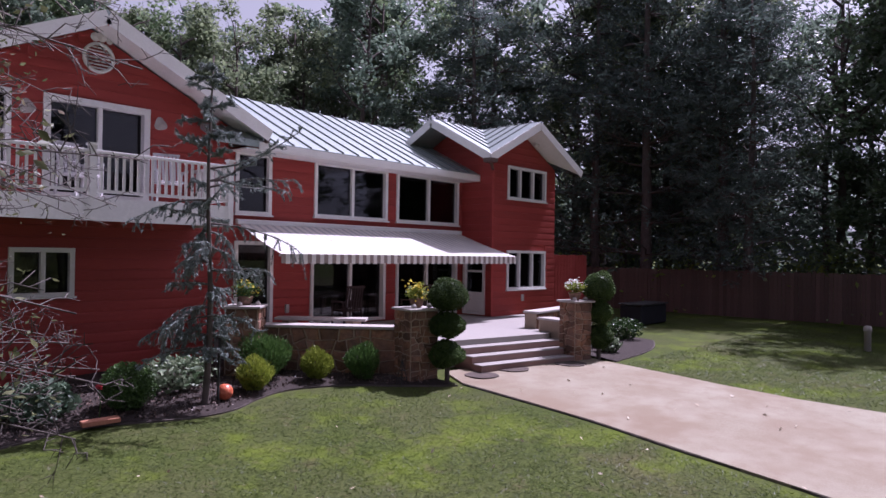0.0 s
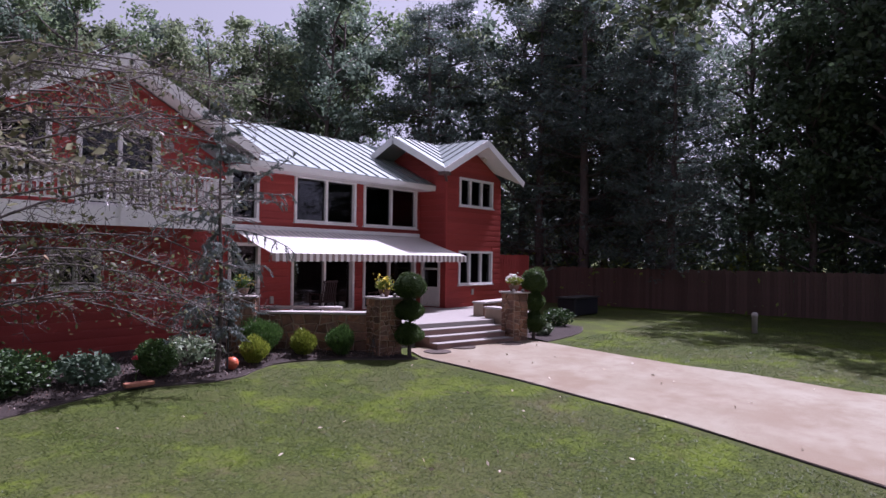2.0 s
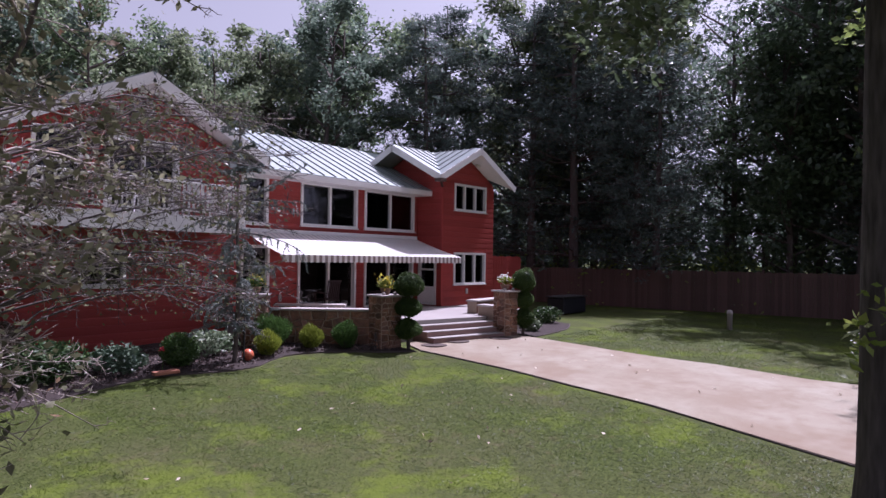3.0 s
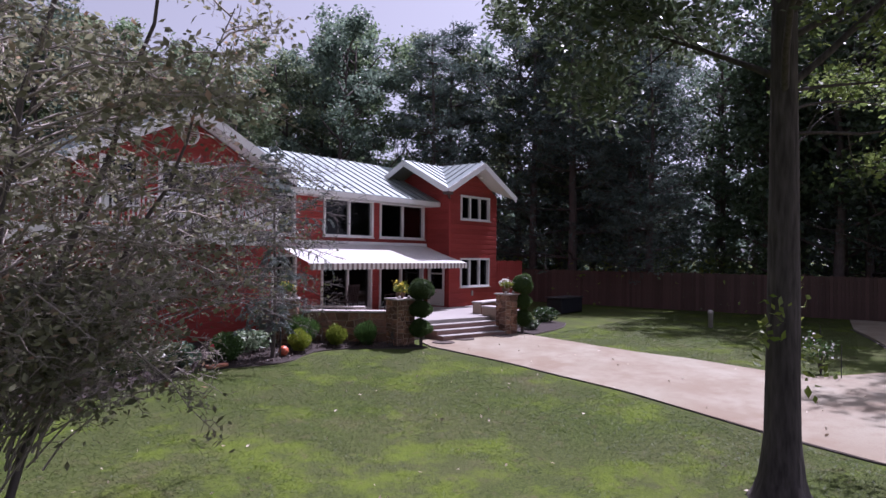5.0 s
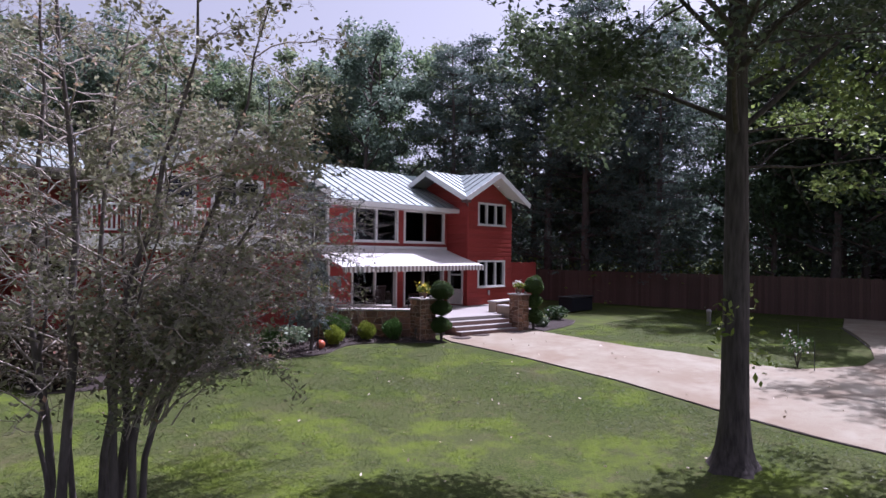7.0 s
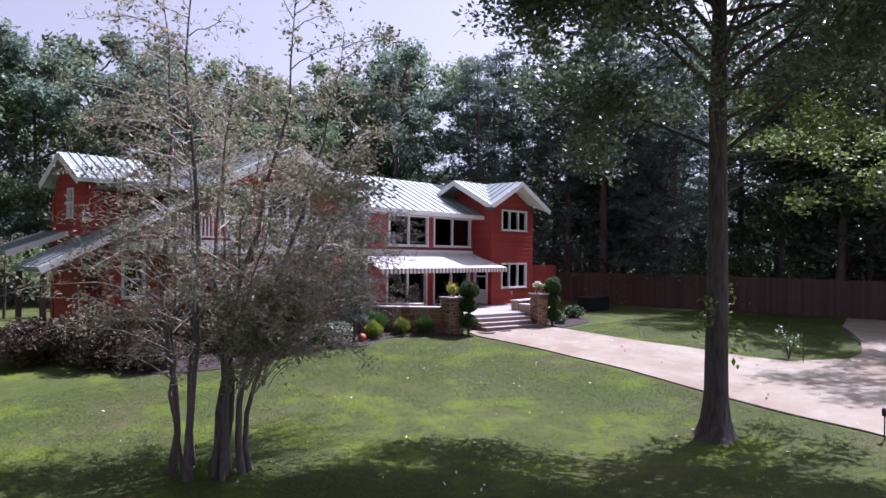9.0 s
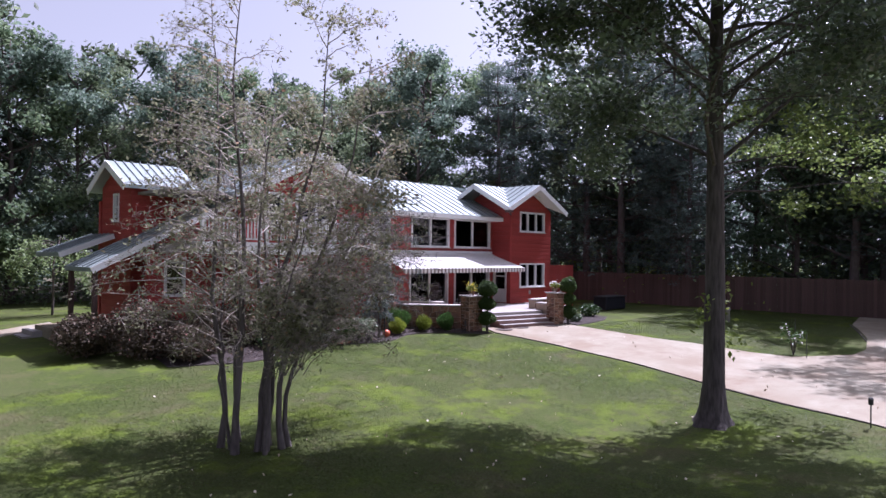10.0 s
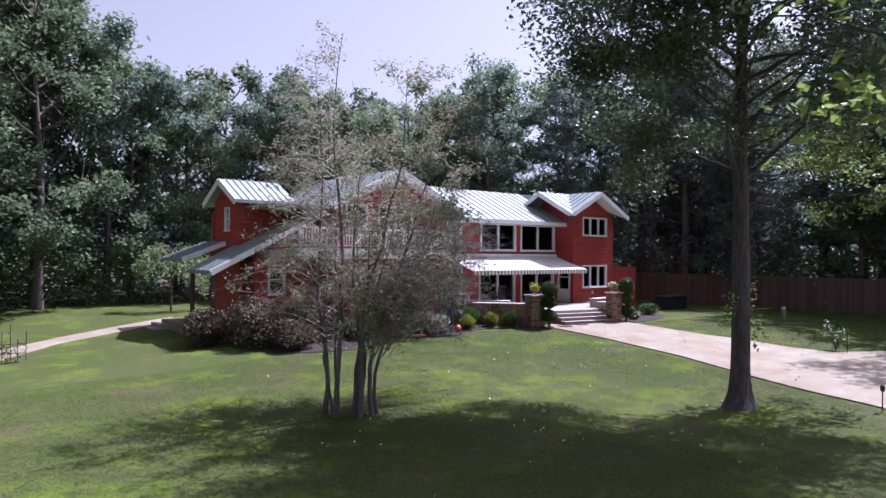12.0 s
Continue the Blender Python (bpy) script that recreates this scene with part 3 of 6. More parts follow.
# ---- awning over the terrace ----
awn = thing("awning", "extended pale cloth awning with striped scalloped valance", "awning", at=(0, 0, 0))
AL, AR, AY, AZ = -8.0, -0.17, -0.99, 2.45
s = Shape()
for k in range(12):
    t0, t1 = k / 12, (k + 1) / 12
    row = []
    for t in (t0, t1):
        for u in range(9):
            w = u / 8
            sag = 0.03 * math.sin(math.pi * w)
            row.append(((AL + 0.3) * (1 - w) + AL * w + ((AR - 0.05 - AL - 0.3) * (1 - w) + (AR - AL) * w) * t, (FY - 0.06) * (1 - w) + AY * w, 3.12 * (1 - w) + AZ * w - sag))
    s.add(row, [(u, 9 + u, 10 + u, u + 1) for u in range(8)])
part("canopy", s, AWN, awn)
n = 74
for k in range(n):
    x0, x1 = AL + (AR - AL) * k / n, AL + (AR - AL) * (k + 1) / n
    s = Shape().box(x0, x1 - 0.002, AY - 0.012, AY - 0.004, AZ - 0.185 - 0.015 * (k % 2), AZ)
    part("valance_stripe", s, AWN if k % 2 else AWN2, awn)
    if k % 2 == 0:
        s, row = Shape(), []
        for t in (k / n, (k + 0.8) / n):
            for u in range(9):
                w = u / 8
                row.append(((AL + 0.3) * (1 - w) + AL * w + ((AR - 0.05 - AL - 0.3) * (1 - w) + (AR - AL) * w) * t, (FY - 0.06) * (1 - w) + AY * w, 3.125 * (1 - w) + (AZ + 0.005) * w - 0.03 * math.sin(math.pi * w)))
        s.add(row, [(u, 9 + u, 10 + u, u + 1) for u in range(8)])
        part("canopy_stripe", s, AWN3, awn)
part("cassette", Shape().box(AL + 0.25, AR, FY - 0.16, FY - 0.03, 3.08, 3.2), WHITE, awn, bevel=0.02)
for x in (AL + 1.4, AR - 1.4):
    part("folding_arm", Shape().bar((x, FY - 0.1, 3.0), (x + 0.75, 0.1, 2.75), 0.05, 0.04).bar((x + 0.75, 0.1, 2.75), (x, AY + 0.05, AZ - 0.03), 0.045, 0.035), WHITE, awn)
part("front_bar", Shape().box(AL, AR, AY - 0.004, AY + 0.06, AZ - 0.05, AZ - 0.004), WHITE, awn)

# ---- terrace, steps, walls, pillars ----
TP = [(-8.2, FY), (-8.2, -0.45), (-6.35, -2.75), (-4.9, -2.95), (-2.3, -3.5), (0.2, -2.4), (1.5, -1.2), (1.5, 0.0), (0.0, 0.0), (0.0, FY)]
solo("terrace", Shape().prism(TP, -0.1, Z0), TERR, "pale concrete terrace before the house", "terrace", kind="structure")
steps = thing("entrance_steps", "four broad concrete steps up to the terrace", "steps", kind="structure")
sd = Vector((2.6, -0.55, 0)).normalized()
sn = Vector((sd.y, -sd.x, 0))
for k in range(4):
    a = Vector((-5.0, -2.93, 0)) + sn * 0.0
    b = Vector((-2.2, -3.52, 0))
    o = sn * 0.3 * k
    zt = Z0 - 0.14 * (k + 1)
    if k < 3:
        p0, p1, p2, p3 = a - sn * 0.1, b - sn * 0.1, b + sn * (0.3 * (k + 1)), a + sn * (0.3 * (k + 1))
        poly = [(p.x, p.y) for p in (p0, p3, p2, p1)]
        part("step", Shape().prism(poly, 0.0, zt), RISER, steps)
        p0, p3 = a + sn * (0.3 * k + 0.004), a + sn * (0.3 * (k + 1) + 0.02)
        p1, p2 = b + sn * (0.3 * k + 0.004), b + sn * (0.3 * (k + 1) + 0.02)
        part("tread", Shape().prism([(p.x, p.y) for p in (p0, p3, p2, p1)], zt + 0.001, zt + 0.022), TERR, steps)


def stones(parent, org, u, nrm, length, height, seed, size=0.2):
    """Irregular interlocking flagstones proud of the mortar on one face, each a stone of its own."""
    lr = random.Random(seed)
    org, u, nrm = Vector(org), Vector(u), Vector(nrm)
    zs = [0.02]
    while zs[-1] < height - size * 0.75:
        zs.append(zs[-1] + lr.uniform(0.6, 1.05) * size)
    zs[-1] = height
    rows = []
    for _ in zs[:-1]:
        e = [0.0]
        while e[-1] < length - size * 0.9:
            e.append(e[-1] + lr.uniform(0.65, 1.5) * size)
        e[-1] = length
        rows.append(e)
    level = []
    for i, z in enumerate(zs):
        pts = {}
        for q in sorted(set((rows[i - 1] if i else []) + (rows[i] if i < len(rows) else []))):
            dx = 0 if q in (0.0, length) else lr.gauss(0, 0.16) * size
            dz = 0 if i in (0, len(zs) - 1) else lr.gauss(0, 0.17) * size
            pts[q] = (min(max(q + dx, 0), length), z + dz)
        level.append(pts)
    flip = u.cross(Vector((0, 0, 1))).dot(nrm) < 0
    for i, e in enumerate(rows):
        for a, c in zip(e, e[1:]):
            ring = [level[i][q] for q in sorted(level[i]) if a <= q <= c] + [level[i + 1][q] for q in sorted(level[i + 1], reverse=True) if a <= q <= c]
            n = len(ring)
            cx, cz = sum(p[0] for p in ring) / n, sum(p[1] for p in ring) / n
            inner = []
            for x, y in ring:
                d = max(math.hypot(x - cx, y - cz), 0.02)
                k = max(0.3, 1 - lr.uniform(0.012, 0.022) / d)
                inner.append((cx + (x - cx) * k, cz + (y - cz) * k))
            d = lr.uniform(0.012, 0.035)
            v = [org + u * x + Vector((0, 0, y)) for x, y in inner]
            v += [org + u * (cx + (x - cx) * 0.86) + Vector((0, 0, cz + (y - cz) * 0.86)) + nrm * d for x, y in inner]
            f = [(k, (k + 1) % n, n + (k + 1) % n, n + k) for k in range(n)] + [tuple(range(n, 2 * n))]
            part("stone", Shape().add(v, [q[::-1] for q in f] if flip else f), STONE, parent)


def pillar(x, y, turn, h, w=0.62):
    p = thing("stone_pillar", "fieldstone pillar with a flat pale cap", "pillar", "stone pillars", at=on_ground(x, y, -0.05))
    p.rotation_euler = (0, 0, radians(turn))
    core = part("core", Shape().box(-w / 2, w / 2, -w / 2, w / 2, 0, h - 0.045), MORTAR, p)
    for k, (o, u, nn) in enumerate((((-w / 2, -w / 2, 0), (1, 0, 0), (0, -1, 0)), ((-w / 2, w / 2, 0), (0, -1, 0), (-1, 0, 0)), ((w / 2, -w / 2, 0), (0, 1, 0), (1, 0, 0)))):
        stones(core, o, u, nn, w, h - 0.045, int(x * 10) + k, 0.155)
    part("cap", Shape().box(-w / 2 - 0.06, w / 2 + 0.06, -w / 2 - 0.06, w / 2 + 0.06, h - 0.045, h), CAP, p, bevel=0.01)
    return p


pillar(-6.38, -3.15, -15, 1.42, 0.6)
pillar(-2.29, -4.2, -15, 1.4, 0.5)
pillar(-8.62, -0.75, -45, 1.42, 0.6)


def low_wall(name, a, b, z0, z1, thick, label):
    a, b = Vector(a), Vector(b)
    d = (b - a).normalized()
    nn = Vector((d.y, -d.x, 0))
    ob = solo(name, Shape().bar((a.x, a.y, (z0 + z1) / 2), (b.x, b.y, (z0 + z1) / 2), thick, z1 - z0), MORTAR, label, "garden wall", kind="structure")
    o = Vector((a.x, a.y, z0)) + nn * thick / 2
    stones(ob, o, d, nn, (b - a).length, z1 - z0, 3, 0.24)
    part("cap", Shape().bar((a.x, a.y, z1 + 0.03), (b.x, b.y, z1 + 0.03), thick + 0.12, 0.055), CAP, ob, "flat pale capstone", bevel=0.01)
    return ob


low_wall("wall_terrace", (-8.2, -0.5, 0), (-6.45, -2.68, 0), 0.0, 1.01, 0.3, "low fieldstone terrace wall with pale cap")
low_wall("wall_entrance", (-2.05, -3.85, 0), (-1.85, -3.05, 0), 0.1, 0.95, 0.3, "low fieldstone wall beside the steps")
low_wall("wall_side", (-1.75, -2.6, 0), (0.5, -2.3, 0), 0.1, 1.05, 0.32, "low capped wall at the terrace edge")
bench = thing("stone_bench", "pale slab bench inside the terrace wall", "bench")
part("seat", Shape().bar((-7.3, 0.15, 1.07), (-6.05, -1.35, 1.07), 0.4, 0.06), CAP, bench, bevel=0.01)
for t in (0.15, 0.85):
    x, y = -7.3 + 1.25 * t, 0.15 - 1.5 * t
    part("leg", Shape().box(x - 0.12, x + 0.12, y - 0.12, y + 0.12, Z0, 1.04), MORTAR, bench)

# ---- fence ----
fence = thing("fence", "weathered reddish board fence beneath the trees", "fence")
me = Shape().box(-0.012, 0.012, -0.07, 0.07, 0, 1.85).mesh("board", FENCE)
for k in range(190):
    y = -20 + k * 0.147
    ob = part("board", me, FENCE, fence)
    ob.location = on_ground(12.3 + 0.01 * math.sin(k * 1.7), y, -0.02 + 0.02 * math.sin(k * 2.3))


# ---- trees ----
def grow(shape, tips, p, d, length, r, depth, spread, sag, lr, n=6, segs=4):
    """Recursive limb; tips collects twig points."""
    pts, rads = [p], [r]
    q, e = Vector(p), Vector(d)
    for i in range(segs):
        e = (e + Vector([lr.gauss(0, 0.12), lr.gauss(0, 0.12), lr.gauss(0, 0.08) + sag])).normalized()
        q = q + e * length / segs
        pts.append(q.copy())
        rads.append(max(r * (1 - 0.75 * (i + 1) / segs), 0.0035))
    shape.tube(pts, rads, n)
    if depth == 0:
        tips.extend(pts[1:])
        return
    for k in range(spread):
        t = lr.uniform(0.3, 1.0)
        i = min(int(t * segs), segs - 1)
        b = pts[i].lerp(pts[i + 1], t * segs - i)
        side = Vector([lr.gauss(0, 1), lr.gauss(0, 1), lr.gauss(0.25, 0.6)])
        side = (side - e * side.dot(e)).normalized()
        grow(shape, tips, b, (e * 0.55 + side * 0.8).normalized(), length * lr.uniform(0.45, 0.65), rads[i] * 0.5, depth - 1, spread, sag, lr, max(3, n - 2), 3)
    grow(shape, tips, pts[-1], e, length * 0.5, rads[-1], depth - 1, spread, sag, lr, max(3, n - 2), 3)


def wood_tree(name, seed, height, crown_r, base, leaves, size, leafm, barkm, label, lean=0.03, limbs=16):
    """A forest tree: tall trunk, limbs, crown of many small leaves in uneven clumps."""
    lr = random.Random(seed)
    t = thing(name, label, "tree")
    s, tips = Shape(), []
    pts = [Vector((lean * z * math.sin(seed) + 0.15 * math.sin(z * 0.5 + seed), lean * z * math.cos(seed), z)) for z in np.linspace(0, height * 0.95, 9)]
    r0 = height * 0.014
    s.tube(pts, [r0 * (1.35 if i == 0 else 1 - 0.1 * i) for i in range(9)], 8)
    for k in range(limbs):
        z = base + (height * 0.93 - base) * (k + lr.random()) / limbs
        f = (z - base) / (height - base)
        ln = crown_r * (0.45 + 0.75 * math.sin(math.pi * min(1, 0.22 + 0.78 * f))) * lr.uniform(0.7, 1.15)
        az = lr.uniform(0, 2 * math.pi)
        i = min(int(z / (height * 0.95) * 8), 7)
        p = pts[i].lerp(pts[i + 1], z / (height * 0.95) * 8 - i)
        grow(s, tips, p, (math.cos(az), math.sin(az), 0.35 + 0.5 * f), ln, r0 * 0.38, 1, 4, 0.02, lr, 5, 4)
    part("trunk", s, barkm, t, smooth=True)
    tp = np.array([tuple(q) for q in tips])
    rg = np.random.default_rng(seed)
    heart = tp[rg.permutation(len(tp))[:len(tp) // 4]]
    pick = heart[rg.integers(0, len(heart), leaves)]
    c = pick + rg.normal(size=(leaves, 3)) * np.array([0.36, 0.36, 0.25]) * crown_r / 3.2
    part("crown", leaves_mesh("crown", c, size, leafm), leafm, t)
    return t


LEAF_A = leaf_mat("leaf_green", (0.078, 0.122, 0.068), (0.21, 0.27, 0.145), 0.55, gloss=0.35, rough=0.45)
LEAF_B = leaf_mat("leaf_olive", (0.092, 0.126, 0.072), (0.235, 0.28, 0.158), 0.55, gloss=0.35, rough=0.45)
LEAF_D = leaf_mat("leaf_blue_green", (0.08, 0.122, 0.092), (0.2, 0.262, 0.19), 0.52, gloss=0.4, rough=0.42)
LEAF_P = leaf_mat("pine_needles", (0.062, 0.092, 0.082), (0.135, 0.182, 0.15), 0.42, gloss=0.5)
LEAF_O = leaf_mat("oak_leaf", (0.052, 0.08, 0.042), (0.155, 0.205, 0.1), 0.4, gloss=0.7, rough=0.36)
LEAF_C = leaf_mat("clump_leaf", (0.105, 0.105, 0.06), (0.27, 0.268, 0.165), 0.45, warm=(0.33, 0.2, 0.135), gloss=0.2, rough=0.5)
LEAF_U = leaf_mat("undergrowth_leaf", (0.07, 0.11, 0.055), (0.19, 0.255, 0.11), 0.5, gloss=0.5)
LEAF_Y = leaf_mat("yellow_green_leaf", (0.13, 0.19, 0.03), (0.28, 0.33, 0.07), 0.45)
LEAF_W = leaf_mat("sapling_leaf", (0.13, 0.185, 0.075), (0.32, 0.4, 0.18), 0.5)
FAR_CROWNS = [LEAF_A, LEAF_B, LEAF_D, LEAF_B]
WOOD = "tall broadleaf tree in the wood behind the house"
kinds = [wood_tree("forest_tree", 11 + i, 16.5, 3.5, (2.2, 3.2, 2.6, 1.6)[i], 12500, 0.19, FAR_CROWNS[i], DARKBARK, WOOD, limbs=22) for i in range(4)]
back = [wood_tree("forest_tree", 51 + i, 16.5, 3.6, 3.0, 4600, 0.31, FAR_CROWNS[i + 1], DARKBARK, WOOD, limbs=18) for i in range(2)]
# shade by the fence is put into this tree's darker leaf colour
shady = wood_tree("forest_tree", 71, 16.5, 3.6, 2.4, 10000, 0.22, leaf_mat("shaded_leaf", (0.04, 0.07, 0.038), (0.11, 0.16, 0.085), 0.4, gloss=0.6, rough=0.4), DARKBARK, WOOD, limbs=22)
airy = wood_tree("forest_tree", 61, 15.5, 3.3, 4.2, 5200, 0.15, LEAF_D, DARKBARK, "thin open tree against the bright sky", limbs=18)


def pine_tree(seed, height, leaves):
    """A white pine: straight trunk, level whorls of boughs, soft needle tufts."""
    lr = random.Random(seed)
    t = thing("pine_tree", "tall dark white pine with level boughs", "tree")
    s, tips = Shape(), []
    s.tube([Vector((0.1 * math.sin(z * 0.4), 0, z)) for z in np.linspace(0, height, 9)], [0.3 * (1 - 0.11 * i) for i in range(9)], 9)
    z = 2.6
    while z < height - 0.8:
        f = z / height
        for k in range(6):
            az = lr.uniform(0, 6.28)
            grow(s, tips, Vector((0, 0, z)), (math.cos(az), math.sin(az), 0.12), 4.6 * (1.05 - 0.8 * f) * lr.uniform(0.6, 1.1), 0.05, 1, 4, 0.03, lr, 4, 4)
        z += lr.uniform(0.9, 1.5)
    part("trunk", s, DARKBARK, t, smooth=True)
    tp = np.array([tuple(q) for q in tips])
    c = tp[rng.integers(0, len(tp), leaves)] + rng.normal(size=(leaves, 3)) * np.array([0.24, 0.24, 0.09])
    part("crown", leaves_mesh("crown", c, 0.09, LEAF_P, long=3.4, up=0.8), LEAF_P, t)
    return t


pines = [pine_tree(31, 20, 15000), pine_tree(32, 18, 13500)]
fr = random.Random(3)
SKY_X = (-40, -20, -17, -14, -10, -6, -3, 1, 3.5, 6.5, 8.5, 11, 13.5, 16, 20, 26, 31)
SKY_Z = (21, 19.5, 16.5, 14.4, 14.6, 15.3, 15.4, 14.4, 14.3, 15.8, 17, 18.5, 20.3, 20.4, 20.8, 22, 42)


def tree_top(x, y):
    """Height for a tree at x, y, fitted to the skyline as the camera sees it."""
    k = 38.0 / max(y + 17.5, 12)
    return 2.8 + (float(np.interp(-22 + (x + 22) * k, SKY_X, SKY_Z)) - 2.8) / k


spots = []
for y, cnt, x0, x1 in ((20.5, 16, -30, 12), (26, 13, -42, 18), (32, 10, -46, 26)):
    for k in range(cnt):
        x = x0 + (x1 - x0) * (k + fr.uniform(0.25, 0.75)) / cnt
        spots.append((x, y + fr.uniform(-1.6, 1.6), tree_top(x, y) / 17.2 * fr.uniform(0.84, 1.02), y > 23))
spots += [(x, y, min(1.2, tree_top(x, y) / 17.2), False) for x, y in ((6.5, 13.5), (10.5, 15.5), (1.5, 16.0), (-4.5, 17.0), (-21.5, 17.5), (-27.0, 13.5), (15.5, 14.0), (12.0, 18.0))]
spots += [(14.3, -8.7, 0.75, False), (20.5, -9.0, 1.05, False), (22.5, -7.4, 0.9, False), (13.9, -11.6, 1.12, False), (14.6, -14.2, 1.05, False), (19.5, -12.5, 1.1, False), (20.5, -16.5, 1.1, False), (21, 0.5, 1.1, False), (18.2, 2.6, 1.1, False), (17.0, 7.5, 1.1, False)]
for k in range(11):
    if k not in (4, 6, 9):
        spots.append((17.8 + fr.uniform(-1, 4), -20 + 3.2 * k + fr.uniform(-1, 1), fr.uniform(0.9, 1.1), k > 7))
spots = [q for q in spots if q[0] < 16.5 or not -6.6 < q[1] < -2.2]
for k in (0, 1, 5):
    spots.append((26 + fr.uniform(-2, 3), -20 + 6 * k, fr.uniform(0.95, 1.15), True))
for k in range(7):
    spots.append((-44 + fr.uniform(-3, 3), -6 + 4 * k, fr.uniform(0.9, 1.1), True))
used = set()
for x, y, sc, rear in spots:
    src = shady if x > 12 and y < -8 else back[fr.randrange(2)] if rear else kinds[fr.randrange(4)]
    m4 = pose(*on_ground(x, y, -0.1), 0, 0, fr.uniform(0, 360))
    o = copy_thing(src, m4) if src.name in used else src
    used.add(src.name)
    o.matrix_basis = m4
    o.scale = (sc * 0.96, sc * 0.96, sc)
    o["group"] = "trees of the wood"
airy.matrix_basis = pose(*on_ground(17.5, -5.4, -0.1))
m4 = pose(*on_ground(22.5, -3.6, -0.1), 0, 0, 100)
copy_thing(airy, m4)
copy_thing(airy, pose(*on_ground(25.5, -5.2, -0.1), 0, 0, 200))
for i, (x, y, sc) in enumerate([(13.4, 1.6, 0.98), (14.2, 4.6, 0.98), (10.5, 9.5, 0.9), (15.8, -15.5, 0.85), (15.6, -12.5, 0.85), (19.5, 0.2, 1.0), (13.6, 10.5, 1.05), (14.6, -1.4, 1.0), (17.4, -17.5, 0.9), (13.3, -3.0, 0.76)]):
    m4 = pose(*on_ground(x, y, -0.1), 0, 0, 50 * i)
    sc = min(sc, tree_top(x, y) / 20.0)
    o = pines[i] if i < 2 else copy_thing(pines[i % 2], m4)
    o.matrix_basis = m4
    o.scale = (sc, sc, sc)
    o["group"] = "pines by the fence"


def thicket(name, boxes, per, size, leafm, label):
    """Undergrowth too thick to count: leaves in uneven mounds."""
    rg = np.random.default_rng(len(boxes))
    cs = []
    for x0, x1, y0, y1, h in boxes:
        n = int((x1 - x0 + y1 - y0) * per)
        m_ = max(6, int((x1 - x0 + y1 - y0) * 1.1))
        ctr = np.stack([rg.uniform(x0, x1, m_), rg.uniform(y0, y1, m_), rg.uniform(0.3, 0.75, m_) * h], 1)
        p = ctr[rg.integers(0, m_, n)] + rg.normal(size=(n, 3)) * np.array([0.9, 0.9, 0.33 * h])
        p[:, 2] = np.where(p[:, 2] > h, p[:, 2] % h, np.abs(p[:, 2])) + ground_z(p[:, 0], p[:, 1])
        cs.append(p)
    me = leaves_mesh(name, np.concatenate(cs), size, leafm)
    return tagged(part(name, me, leafm, None), label, "undergrowth", kind="stuff")


thicket("undergrowth", [(-34, 14, 21.5, 24, 3.2), (-38, -14, 18.8, 20.5, 3.4), (14.5, 17, -22, 16, 3.2), (2, 14, 12, 15, 2.8), (-48, -40, -8, 24, 3.5)], 320, 0.15, LEAF_U, "shaded undergrowth at the edge of the wood")
thicket("far_woods", [(-60, 30, 36, 42, 9), (28, 34, -30, -14, 9), (28, 34, -14, 4, 9), (28, 34, 4, 40, 10), (-62, -54, -20, 40, 15)], 330, 0.5, LEAF_D, "dense far woods closing the view")
# brighter leaf colour stands in for sun on these bushes
thicket("bright_undergrowth", [(13.6, 14.6, 4.5, 6.5, 2.6), (13.6, 14.8, -7, -4, 2.5), (13.5, 14.5, -1, 0.5, 2.4)], 90, 0.16, LEAF_Y, "bushes behind the fence tinted yellow-green for sunlight")
LITTER = mat("leaf_litter", (0.05, 0.04, 0.025), (0.1, 0.075, 0.045), 1.2, 0.95, 0.6, 14, c3=(0.05, 0.06, 0.025), patch=0.6, coord="World")
s = Shape()
grid_sheet(s, [-60 + 3 * i for i in range(50)], [20.3, 22, 26, 32, 40, 60], 0.02)
grid_sheet(s, [12.6, 14, 18, 24, 34, 60], [-40 + 3 * i for i in range(20)] + [20.3], 0.02)
solo("forest_floor", s, LITTER, "shaded forest floor of leaf litter", "forest floor", kind="structure", smooth=True)

# oak on the lawn
lr = random.Random(5)
oak = thing("oak_tree", "tall lawn oak with furrowed grey bark and a flared base", "tree", at=on_ground(-10.78, -14.34, -0.05))
s, tips = Shape(), []
pts = [Vector((0.05 * math.sin(z * 0.6) + 0.012 * z, 0.0, z)) for z in np.linspace(0, 16, 17)]
n = 20
prof = [(-0.05, 0.52), (0.06, 0.44), (0.2, 0.36), (0.4, 0.305), (0.7, 0.268)] + [(z, 0.252 - 0.0118 * z) for z in range(1, 17)]
v = []
for z, r in prof:
    for k in range(n):
        a = 2 * math.pi * k / n
        rr = r * (1 + (0.16 * math.exp(-max(z, 0) * 2.2) + 0.012) * math.sin(5 * a + 0.6) + 0.02 * math.sin(11 * a + z * 3))
        v.append((rr * math.cos(a) + 0.05 * math.sin(z * 0.6) + 0.012 * z, rr * math.sin(a), z))
s.add(v, [(i * n + k, i * n + (k + 1) % n, (i + 1) * n + (k + 1) % n, (i + 1) * n + k) for i in range(len(prof) - 1) for k in range(n)])
